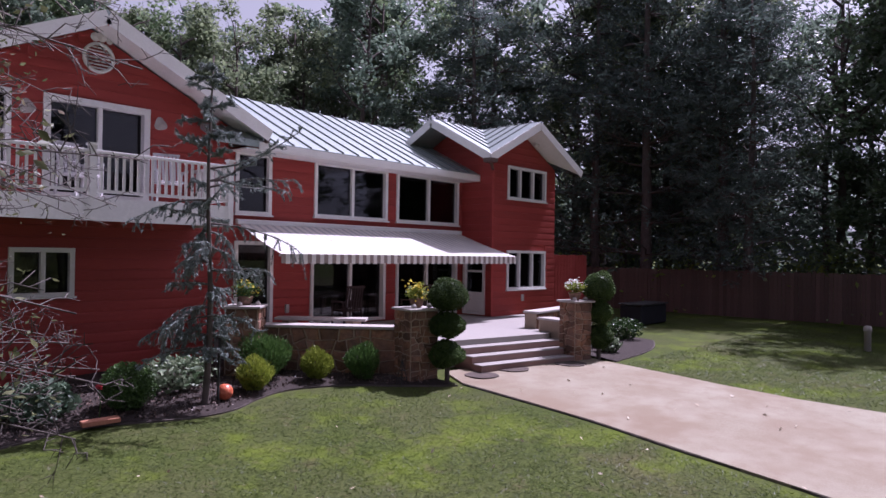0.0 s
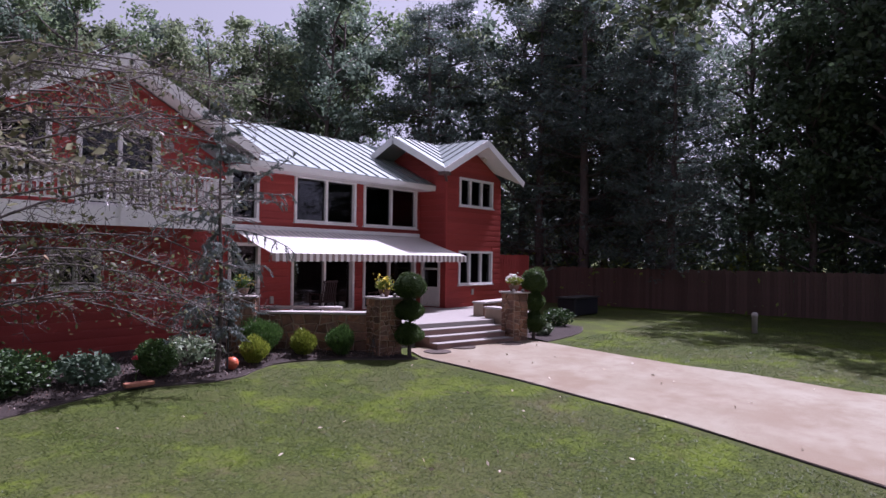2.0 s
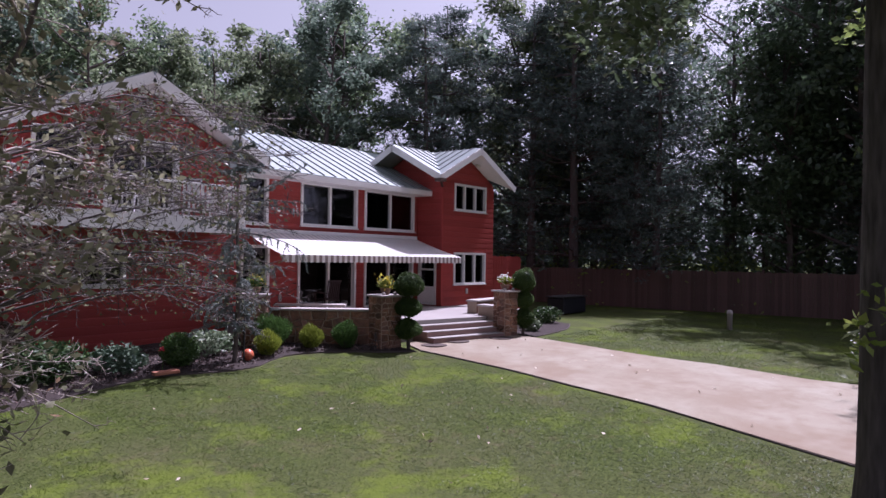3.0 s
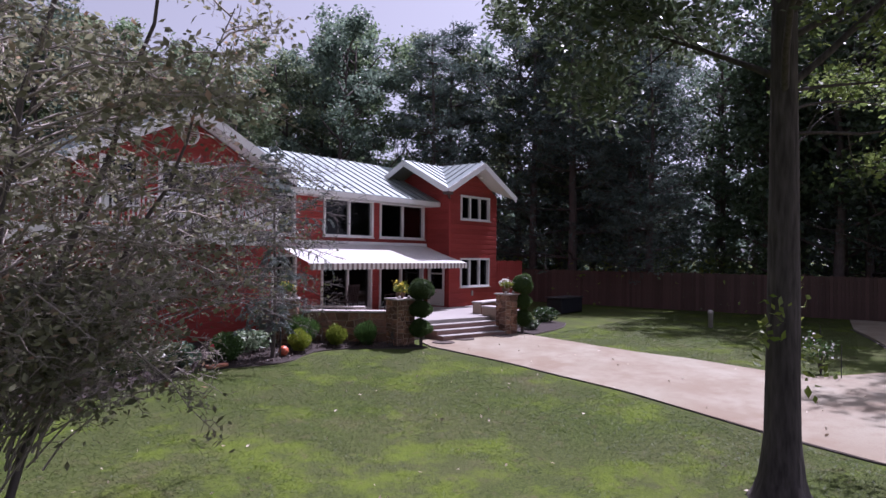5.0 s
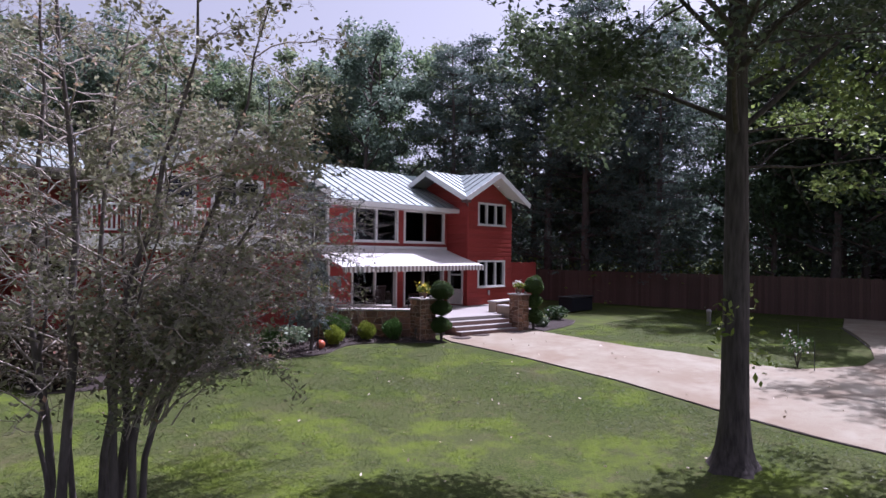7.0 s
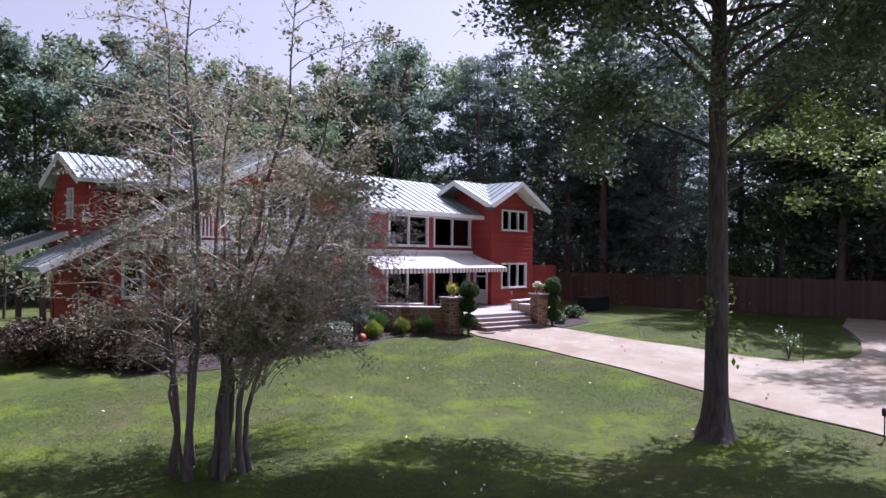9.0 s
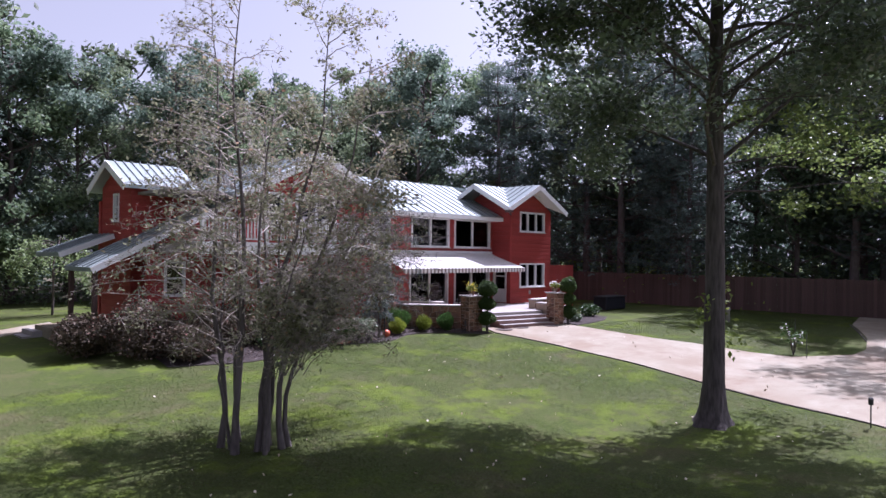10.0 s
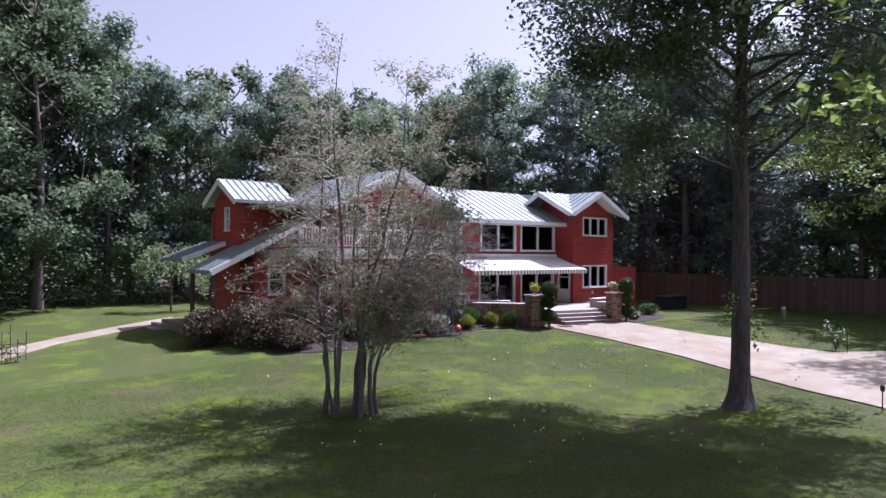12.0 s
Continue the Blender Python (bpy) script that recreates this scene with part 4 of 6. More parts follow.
def oak_keep(tp):
    """Which twig ends carry leaves: a high crown, open beneath and to the north-east, cut so outline and lawn shadow
    fit the camera's view.
    """
    out = np.hypot(tp[:, 0], tp[:, 1])
    ok = tp[:, 2] > 5.7 + 0.25 * np.clip(out - 2.0, 0, 9)
    ok &= 0.69 * tp[:, 1] - 0.72 * tp[:, 0] < 4.4 + 0.6 * (tp[:, 2] - 6.5)
    ok &= tp[:, 1] + 0.03 * tp[:, 2] < 4.1
    ok &= (tp[:, 0] - 0.6 * tp[:, 2] < -1.8) | (tp[:, 1] < 0.3)
    return ok & ~((tp[:, 1] > 2.2) & (tp[:, 0] > 0.8))


for k in range(64):
    z = 5.2 + 9.2 * k / 64
    az = k * 2.4 + lr.uniform(-0.4, 0.4)
    up = 0.5 + 0.35 * lr.random()
    limb, ends = Shape(), []
    grow(limb, ends, Vector((0.012 * z, 0, z)), (math.cos(az), math.sin(az), up), 5.0 * (1 - 0.35 * (z - 5.4) / 9) * lr.uniform(0.5, 1.05), 0.06, 2, 4, -0.06, lr, 6, 6)
    if oak_keep(np.array([tuple(q) for q in ends])).mean() > 0.8:
        s.add(limb.v, limb.f)
        tips += ends
part("trunk", s, BARK, oak, smooth=True)
tp = np.array([tuple(q) for q in tips])
tp = tp[oak_keep(tp)]
s2, low = Shape(), []
for k in range(4):
    az = -0.62 + lr.uniform(-0.75, 0.75)
    grow(s2, low, Vector((0.06, 0, 5.0 + 0.3 * k)), (math.cos(az), math.sin(az), 0.2), lr.uniform(2.2, 3.2), 0.028, 2, 3, -0.06, lr, 6, 5)
part("low_bough", s2, BARK, oak, smooth=True)
lo = np.array([tuple(q) for q in low])
lo = lo[lo[:, 2] > 5.0]
# clumps of leaves fitted to the camera's view: open towards it round the trunk, thinner to the south-east, close at the
# top
lat, dep = 0.66 * tp[:, 0] - 0.75 * tp[:, 1], 0.75 * tp[:, 0] + 0.66 * tp[:, 1]
thin = (lat < 1.4) | (rng.random(len(tp)) < 0.35)
thin &= (abs(lat) > 0.75) | (dep > 0.6)
heart = tp[thin & (tp[:, 2] < 10.2)]
# close top above the view is added to deepen the lawn's shade
heart = np.concatenate([heart[rng.permutation(len(heart))[:370]], tp[tp[:, 2] > 10.2][::2]])
n = 138000
c = rng.normal(size=(n, 3))
c *= (np.minimum(np.linalg.norm(c, axis=1), 1.9) / np.linalg.norm(c, axis=1))[:, None]
c = heart[rng.integers(0, len(heart), n)] + c * np.array([0.36, 0.36, 0.22])
part("crown", leaves_mesh("crown", c, 0.092, LEAF_O), LEAF_O, oak)
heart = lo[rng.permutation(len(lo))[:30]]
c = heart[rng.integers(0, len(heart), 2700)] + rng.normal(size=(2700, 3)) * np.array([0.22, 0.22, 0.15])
# sunlight on the low boughs is put into this brighter leaf colour
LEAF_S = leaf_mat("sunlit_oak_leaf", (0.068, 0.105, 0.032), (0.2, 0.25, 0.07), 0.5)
part("low_foliage", leaves_mesh("low_foliage", c, 0.095, LEAF_S), LEAF_S, oak, "lower leaves tinted yellow-green for sunlight")
sp = []
for a, z in ((0.3, 2.2), (0.0, 2.9), (2.9, 2.6), (-0.9, 1.9), (0.5, 2.5)):
    sp.append(rng.normal(size=(34, 3)) * np.array([0.12, 0.12, 0.2]) + np.array([0.45 * math.cos(a), 0.45 * math.sin(a), z]))
tagged(part("sprout_leaves", leaves_mesh("sprouts", np.concatenate(sp), 0.1, LEAF_Y), LEAF_Y, oak, "yellow-green sprouts on the trunk"), kind="stuff")

# broadleaf tree across the driveway, its low boughs in the sun
side = wood_tree("lawn_tree", 77, 13, 3.3, 3.4, 9500, 0.13, leaf_mat("sunlit_leaf", (0.045, 0.08, 0.022), (0.13, 0.18, 0.045), 0.4), BARK, "broadleaf tree with sunlit low boughs beside the driveway", limbs=20)
side.matrix_basis = pose(*on_ground(5.5, -16.9, -0.1))
# stands mostly out of view; scaled so its shade reaches the driveway
side.scale = (1.1, 1.1, 1.18)

# young maple at the lawn's edge
maple = wood_tree("maple_tree", 83, 9.5, 2.6, 4.4, 6500, 0.13, leaf_mat("maple_leaf", (0.09, 0.14, 0.03), (0.25, 0.31, 0.08), 0.5), BARK, "young maple with sunlit yellow-green leaves at the lawn's edge", limbs=20)
maple.matrix_basis = pose(*on_ground(-19.8, -22.5, -0.1))

# many-stemmed tree on the lawn
def spray(shape, tips, p, e, r, lr, every=0.13, n=4, thin=1.0, short=1.0):
    """A wandering limb from p to e with short crooked twigs along it."""
    p, e = Vector(p), Vector(e)
    ln = (e - p).length
    m = 7
    line = [p]
    off = Vector((0, 0, 0))
    for i in range(1, m + 1):
        off = off + Vector((lr.gauss(0, 0.035), lr.gauss(0, 0.035), lr.gauss(0, 0.035))) * ln
        arch = Vector((0, 0, 0.14 * ln * math.sin(math.pi * i / m)))
        line.append(p.lerp(e, i / m) + off * 0.6 + arch)
    shape.tube(line, [max(0.003, r * (1 - 0.8 * i / m)) for i in range(m + 1)], n)
    d = (e - p).normalized()
    for k in range(int(ln / every)):
        t = lr.uniform(0.22, 1.0) * m
        i = min(int(t), m - 1)
        q = line[i].lerp(line[i + 1], t - i)
        side = Vector((lr.gauss(0, 1), lr.gauss(0, 1), lr.gauss(0.1, 0.7)))
        h = short * lr.uniform(0.18, 0.55) * (1.15 - 0.5 * t / m)
        g = (d * 0.6 + side.normalized() * 0.8).normalized()
        q1 = q + g * h * 0.5
        q2 = q1 + (g + Vector((lr.gauss(0, 0.7), lr.gauss(0, 0.7), lr.gauss(-0.1, 0.6)))).normalized() * h * 0.4
        q4 = q2 + (g + Vector((lr.gauss(0, 0.9), lr.gauss(0, 0.9), lr.gauss(0, 0.7)))).normalized() * h * 0.25
        shape.tube([q, q1, q2, q4], [0.0045 * thin, 0.0036 * thin, 0.0027 * thin, 0.0018 * thin], 3)
        tips.extend((q1, q1.lerp(q2, 0.5), q2))
        for _ in range(2):
            q5 = q1.lerp(q2, lr.random())
            q3 = q5 + (g * 0.6 + Vector((lr.gauss(0, 0.9), lr.gauss(0, 0.9), lr.gauss(0, 0.7)))).normalized() * h * 0.32
            shape.tube([q5, q3], [0.003 * thin, 0.002 * thin], 3)
            tips.append(q3)


lr = random.Random(9)
clump = thing("multi_stem_tree", "many-stemmed small tree with bare grey twigs and glossy sparse leaves", "tree", at=on_ground(-19.5, -9.4, -0.08))
RT, FW = Vector((0.66, -0.75, 0)), Vector((0.75, 0.66, 0))


def clear(q):
    """Whether a limb's end stays beside the tree, clear of the camera's path and open view."""
    lat, dep = -0.66 * (q[0] - 3.8) + 0.75 * (q[1] + 2.9), 0.75 * (q[0] - 3.8) + 0.66 * (q[1] + 2.9)
    return lat > (0.55 * dep + 0.25 if dep > 0.3 else 1.2) and 0.795 * q[1] - 0.607 * q[0] > -3.0


# side, depth, lean to the side, lean in depth, height, radius, bare or leafy
STEMS = [(-0.62, 0.05, -0.05, 0.02, 8.5, 0.085, 1), (-0.4, -0.2, -0.1, 0.06, 5.6, 0.05, 1), (-0.2, -0.35, 0.0, -0.01, 8.9, 0.095, 1), (-0.35, 0.5, -0.12, 0.1, 6.8, 0.06, 1),
         (0.1, -0.15, 0.03, 0.06, 6.6, 0.085, 0), (0.2, 0.3, 0.08, 0.16, 5.6, 0.075, 0), (0.36, -0.25, 0.17, -0.04, 8.0, 0.09, 0), (0.52, 0.05, 0.27, 0.06, 7.4, 0.085, 0), (0.62, 0.3, 0.36, 0.2, 6.0, 0.07, 0), (0.42, -0.45, 0.24, -0.16, 5.0, 0.055, 0), (0.0, 0.6, -0.05, 0.25, 6.4, 0.07, 0)]
low, high, dry = [], [], []
for side_, dep_, ls, ld, h, r, bare in STEMS:
    s, twigs = Shape(), Shape()
    pts = []
    for i, z in enumerate(np.linspace(0, h, 13)):
        bend = z * z / 5.0 if z < 2.5 else z - 1.25
        wave = 0.1 * math.sin(0.9 * z + 7 * side_) * min(1.0, z)
        pts.append(RT * (0.95 * side_ + ls * bend + wave) + FW * (0.8 * dep_ + ld * bend + 0.6 * wave) + Vector((lr.gauss(0, 0.035), lr.gauss(0, 0.035), z)))
    s.tube(pts, [max(0.007, 0.7 * r * (1.35 if i == 0 else 1 - 0.078 * i)) for i in range(13)], 9)
    out = RT * (ls + 0.3 * side_) + FW * (ld + 0.2 * dep_)
    az = math.atan2(out.y, out.x)
    for j in range(int(h * (4.4 if bare else 4.8))):
        t = (0.24 if bare else 0.34) + (0.75 if bare else 0.65) * (j + lr.random()) / int(h * (4.4 if bare else 4.8))
        i = min(int(t * 12), 11)
        p = pts[i].lerp(pts[i + 1], t * 12 - i)
        zf = p.z / 8.5
        ln = lr.uniform(1.2, 2.9) * (1.2 - 0.85 * zf)
        a2 = az + lr.gauss(0, 1.0)
        if p.z < 2.0:
            ln *= 0.5
        up = lr.uniform(-0.12, 0.3) if bare else lr.uniform(-0.15, 0.5)
        e = p + Vector((math.cos(a2), math.sin(a2), up)) * ln
        for _ in range(3):
            if not clear(e):
                a2, ln = az + math.pi * 0.5 * lr.uniform(0.4, 1.4), ln * 0.75
                e = p + Vector((math.cos(a2), math.sin(a2), up)) * ln
        if not clear(e) or (not bare and p.z > 3.3 and lr.random() < 0.45):
            continue
        mine = []
        spray(twigs, mine, p, e, 0.01 + 0.006 * (1 - zf), lr, 0.085, 4, 0.95, 0.85)
        (dry if bare else low if p.z < 3.6 else high).extend(mine)
    part("stem", s, STEM, clump, smooth=True)
    tagged(part("twig_growth", twigs, TWIG, clump, smooth=True), kind="stuff")
s, drop = Shape(), []
for k in range(56):
    p = RT * lr.uniform(0.4, 0.9) + FW * lr.uniform(-0.4, 0.5) + Vector((0, 0, lr.uniform(1.3, 2.4)))
    e = RT * lr.uniform(0.9, 2.4) + FW * lr.uniform(-0.9, 2.4) + Vector((0, 0, lr.uniform(2.0, 3.3)))
    if clear(e) and clear(p.lerp(e, 0.7)):
        spray(s, drop, p, e, 0.011, lr, 0.07, 4, 0.85, 0.75)
tagged(part("twig_growth", s, TWIG, clump, smooth=True), kind="stuff")
near = []
s = Shape()
for k in range(36):
    dep, z = lr.uniform(1.9, 4.4), lr.uniform(2.5, 4.8)
    out = 0.57 * dep + abs(lr.gauss(0, 0.25))
    e = Vector((3.8 + 0.75 * dep - 0.66 * out, -2.9 + 0.66 * dep + 0.75 * out, z))
    p = Vector((e.x * 0.3 + 0.4, e.y * 0.3 + 0.25, lr.uniform(0.55, 0.85) * z + 0.6))
    spray(s, near, p, e, 0.013, lr, 0.055, 5, 0.75, 0.7)
part("side_limb", s, STEM, clump, smooth=True)
tl, th, td, near, drop = (np.array([tuple(q) for q in a if clear(q)]) for a in (low, high, dry, near, drop))
tl = tl[tl[:, 2] > 1.8 + 0.25 * np.sin(3 * tl[:, 0])]
c = np.concatenate([th[rng.integers(0, len(th), 8500)], td[rng.integers(0, len(td), 5500)], tl[rng.integers(0, len(tl), 4000)]])
part("crown", leaves_mesh("crown", c + rng.normal(size=c.shape) * 0.08, 0.054, LEAF_C), LEAF_C, clump)
LEAF_I = leaf_mat("glossy_dark_leaf", (0.1, 0.108, 0.06), (0.3, 0.3, 0.18), 0.45, warm=(0.3, 0.17, 0.12), gloss=0.6, rough=0.38)
tl = tl[(np.hypot(tl[:, 0], tl[:, 1]) < 1.7) & (tl[:, 2] < 3.1)]
c = np.concatenate([tl[rng.integers(0, len(tl), 4800)], drop[rng.integers(0, len(drop), 1900)]])
part("low_foliage", leaves_mesh("low_foliage", c + rng.normal(size=c.shape) * 0.09, 0.056, LEAF_I), LEAF_I, clump, "dark glossy lower leaves")
LEAF_G = leaf_mat("bough_leaf", (0.075, 0.085, 0.035), (0.22, 0.23, 0.11), 0.4, warm=(0.34, 0.26, 0.17), gloss=0.3, rough=0.45)
c = near[rng.integers(0, len(near), 3600)]
part("side_foliage", leaves_mesh("side_foliage", c + rng.normal(size=c.shape) * 0.06, 0.032, LEAF_G), LEAF_G, clump, "pale green leaves on the side limbs")

# ---- balcony on the wing ----
deck = thing("balcony", "white painted timber balcony with turned-square balusters", "balcony")
DX0, DX1, DY, DZ = -16.0, -8.75, -0.33, 3.36
for k in range(10):
    y0 = DY + (FY - 0.08 - DY) * k / 10
    part("floor_board", Shape().box(DX0, DX1, y0 + 0.004, y0 + (FY - 0.08 - DY) / 10 - 0.004, DZ - 0.04, DZ), WHITE, deck)
part("fascia", Shape().box(DX0, DX1 + 0.03, DY - 0.05, DY - 0.01, 2.96, DZ - 0.005), WHITE, deck)
part("fascia", Shape().box(DX1, DX1 + 0.04, DY, FY - 0.06, 2.96, DZ - 0.005), WHITE, deck)
for x in np.arange(DX0 + 0.3, DX1, 0.6):
    part("joist", Shape().box(x - 0.025, x + 0.025, DY, FY - 0.06, 3.06, DZ - 0.045), WHITE, deck)
part("top_rail", Shape().box(DX0, DX1, DY - 0.05, DY + 0.05, 4.1, 4.15), WHITE, deck, bevel=0.008)
part("bottom_rail", Shape().box(DX0, DX1, DY - 0.025, DY + 0.025, DZ + 0.08, DZ + 0.13), WHITE, deck)
part("top_rail", Shape().box(DX1 - 0.05, DX1 + 0.05, DY + 0.05, FY - 0.05, 4.1, 4.15), WHITE, deck)
part("bottom_rail", Shape().box(DX1 - 0.025, DX1 + 0.025, DY + 0.05, FY - 0.05, DZ + 0.08, DZ + 0.13), WHITE, deck)
bal = Shape().box(-0.02, 0.02, -0.02, 0.02, DZ + 0.13, 4.1).mesh("baluster", WHITE)
for x in np.arange(DX0 + 0.1, DX1 - 0.05, 0.125):
    o = part("baluster", bal, WHITE, deck)
    o.location = (x, DY, 0)
for y in np.arange(DY + 0.15, FY - 0.1, 0.125):
    o = part("baluster", bal, WHITE, deck)
    o.location = (DX1, y, 0)
for x in (DX0, -13.7, -11.3, DX1):
    p = part("post", Shape().box(x - 0.055, x + 0.055, DY - 0.055, DY + 0.055, 2.97, 4.22), WHITE, deck)
    part("post_cap", Shape().box(x - 0.075, x + 0.075, DY - 0.075, DY + 0.075, 4.22, 4.26), WHITE, p)
IRON = mat("chair_metal", (0.5, 0.48, 0.5), (0.6, 0.58, 0.6), 5, 0.5)


def deck_chair(x, y, turn, material, label, z, name="patio_chair", s_=1.0):
    c = thing(name, label, "chair", at=(x, y, z))
    c.rotation_euler = (0, 0, radians(turn))
    part("seat", Shape().box(-0.24, 0.24, -0.24, 0.24, 0.4, 0.44), material, c, bevel=0.01)
    for i in range(7):
        u = -0.21 + 0.07 * i
        part("back_slat", Shape().bar((u, 0.24, 0.44), (u, 0.36, 0.98), 0.045, 0.015), material, c)
    part("back_rail", Shape().bar((-0.25, 0.37, 1.0), (0.25, 0.37, 1.0), 0.03, 0.05), material, c)
    for a in (-0.26, 0.26):
        part("armrest", Shape().box(a - 0.03, a + 0.03, -0.24, 0.3, 0.62, 0.65), material, c)
        part("leg", Shape().bar((a, -0.22, 0), (a, -0.22, 0.62), 0.035, 0.035), material, c)
        part("leg", Shape().bar((a, 0.3, 0), (a, 0.22, 0.62), 0.035, 0.035), material, c)
    return c


deck_chair(-11.2, 0.45, 20, IRON, "grey metal chair on the balcony", DZ)
deck_chair(-9.6, 0.4, -15, IRON, "grey metal chair on the balcony", DZ)
WICKER = mat("dark_wicker", (0.022, 0.012, 0.011), (0.045, 0.026, 0.023), 8, 0.8, 0.5, 60)
deck_chair(-3.25, 0.0, 200, WICKER, "dark wicker chair on the terrace", Z0)
deck_chair(-2.45, -0.15, 170, WICKER, "dark wicker chair on the terrace", Z0)
deck_chair(-5.1, 0.45, 175, WICKER, "dark wicker chair on the terrace", Z0)

# ---- fittings on the house walls ----
vent = thing("gable_vent", "round white louvred gable vent with scroll ornament", "vent", at=(-10.68, FY - 0.05, 6.08))
ring = Shape()
n = 28
v = []
for r, y in ((0.29, 0.0), (0.29, -0.05), (0.235, -0.05), (0.235, 0.0)):
    v += [(r * math.cos(2 * math.pi * k / n), y, r * math.sin(2 * math.pi * k / n)) for k in range(n)]
ring.add(v, [(i * n + k, i * n + (k + 1) % n, (i + 1) * n + (k + 1) % n, (i + 1) * n + k) for i in range(3) for k in range(n)])
part("rim", ring, WHITE, vent, smooth=True)
for i in range(7):
    z = -0.19 + 0.063 * i
    w = math.sqrt(max(0.235 ** 2 - z * z, 0.001))
    part("louvre", Shape().hexa([(-w, -0.045, z - 0.02), (w, -0.045, z - 0.02), (w, 0, z + 0.01), (-w, 0, z + 0.01), (-w, -0.045, z - 0.008), (w, -0.045, z - 0.008), (w, 0, z + 0.022), (-w, 0, z + 0.022)]), WHITE, vent)
for dx, dz, r in ((-0.07, 0.38, 0.085), (0.05, 0.4, 0.095), (0.19, 0.35, 0.06)):
    n2 = 12
    vv = [(dx, -0.05, dz)] + [(dx + r * math.cos(2 * math.pi * k / n2), -0.02, dz + r * math.sin(2 * math.pi * k / n2)) for k in range(n2)]
    part("scroll", Shape().add(vv, [(0, k + 2 if k + 2 <= n2 else 1, k + 1) for k in range(n2)]), WHITE, vent)
for x, z in ((-9.46, 5.02), (-11.85, 4.97)):
    w = thing("wall_ornament", "small white shell-shaped wall ornament", "wall decoration", "wall ornaments", at=(x, FY - 0.045, z))
    vv = [(0, -0.06, 0)] + [(0.13 * math.cos(a) * (1 + 0.15 * math.cos(3 * a + 1)), 0.0, 0.13 * math.sin(a) * (1 + 0.15 * math.cos(3 * a + 1))) for a in np.linspace(0, 2 * math.pi, 17)[:-1]]
    part("shell", Shape().add(vv, [(0, (k + 1) % 16 + 1, k + 1) for k in range(16)]), CAP, w)
gut = thing("downspout", "dark red downspout with gutter box at the block corner", "downspout")
part("pipe", Shape().bar((-0.09, -0.06, 5.0), (-0.09, -0.06, 0.75), 0.08, 0.07), RED, gut)
part("elbow", Shape().bar((-0.09, -0.06, 5.0), (-0.95, -0.65, 5.12), 0.07, 0.07), GUTTER, gut)
part("gutter_box", Shape().box(-1.16, -0.86, -0.83, -0.55, 5.05, 5.16), GUTTER, gut)
gut = thing("gutter_end", "short dark gutter spout at the wing eave", "gutter")
part("trough", Shape().bar((-7.42, 0.44, 4.86), (-7.95, 1.08, 4.78), 0.07, 0.06), GUTTER, gut)
part("outlet", Shape().bar((-7.42, 0.44, 4.98), (-7.42, 0.44, 4.84), 0.09, 0.09), GUTTER, gut)
fl = thing("flood_light", "small white twin floodlight under the gable", "lamp", at=(2.0, -0.08, 6.0))
part("base", Shape().box(-0.06, 0.06, -0.02, 0.05, -0.05, 0.05), WHITE, fl)
for a in (-0.08, 0.08):
    part("head", Shape().bar((a * 0.4, -0.03, 0.0), (a, -0.13, -0.06), 0.07, 0.07), WHITE, fl)
for x, y, z in ((1.5, -0.03, 1.19), (-6.35, FY - 0.03, 1.16)):
    ob = thing("outlet_cover", "small pale weatherproof outlet cover", "outlet", at=(x, y, z))
    part("cover", Shape().box(-0.05, 0.05, -0.05, 0.01, -0.1, 0.1), CAP, ob, bevel=0.01)
gate = thing("side_gate", "red board gate panel beside the house", "gate")
for k in range(13):
    x = 3.45 + 0.19 * k
    part("board", Shape().box(x, x + 0.182, 0.28, 0.31, 0.3, 2.52 + 0.01 * (k % 3)), RED, gate)
part("rail", Shape().box(3.4, 5.95, 0.31, 0.36, 2.1, 2.2), RED, gate)
part("rail", Shape().box(3.4, 5.95, 0.31, 0.36, 0.6, 0.7), RED, gate)

# porch at the left end
porch = thing("side_porch", "small side porch with dark wooden posts and concrete steps", "porch")
for x, y in ((-18.35, 2.05), (-18.35, 4.2)):
    part("post", Shape().box(x - 0.07, x + 0.07, y - 0.07, y + 0.07, float(ground_z(x, y)), 2.42), FENCE, porch)
part("floor", Shape().box(-18.6, -16.7, 1.95, 7.2, -0.3, 0.32), CONC, porch)
for k in range(2):
    part("step", Shape().box(-18.6 - 0.32 * (k + 1), -18.6 - 0.32 * k - 0.004, 6.3, 7.6, -0.4, 0.32 - 0.16 * (k + 1)), TERR, porch)
wall("wall", (0, 2.3, 0), X, NY, -16.6, WX - WH, -0.4, lambda a: min(4.2, 2.5 + 0.51 * (a + 18.5)), [(-16.05, -15.3, 1.5, 2.7)])
opening_frame("window", (0, 2.3, 0), X, NY, (-16.05, -15.3, 1.5, 2.7), (), casing=0.08, label="white-framed window by the porch", rails=(2.1,))
roof_plane([(-18.5, 5.0, 2.95), (-16.7, 5.0, 3.65), (-16.7, 7.6, 3.65), (-18.5, 7.6, 2.95)], ((-18.5, 5.0, 2.95), (-18.5, 7.6, 2.95)), ((-16.7, 5.0, 3.65), (-16.7, 7.6, 3.65)), 6)
fascia((-18.5, 4.98, 2.86), (-16.7, 4.98, 3.56), 0.18)
bulk = thing("cellar_door", "sloping weathered red cellar door against the wall", "cellar door")
part("leaf", Shape().hexa([(-16.3, -0.6, -0.2), (-14.9, -0.6, -0.2), (-14.9, 1.0, 0.55), (-16.3, 1.0, 0.55), (-16.3, -0.6, -0.14), (-14.9, -0.6, -0.14), (-14.9, 1.0, 0.61), (-16.3, 1.0, 0.61)]), FENCE, bulk)
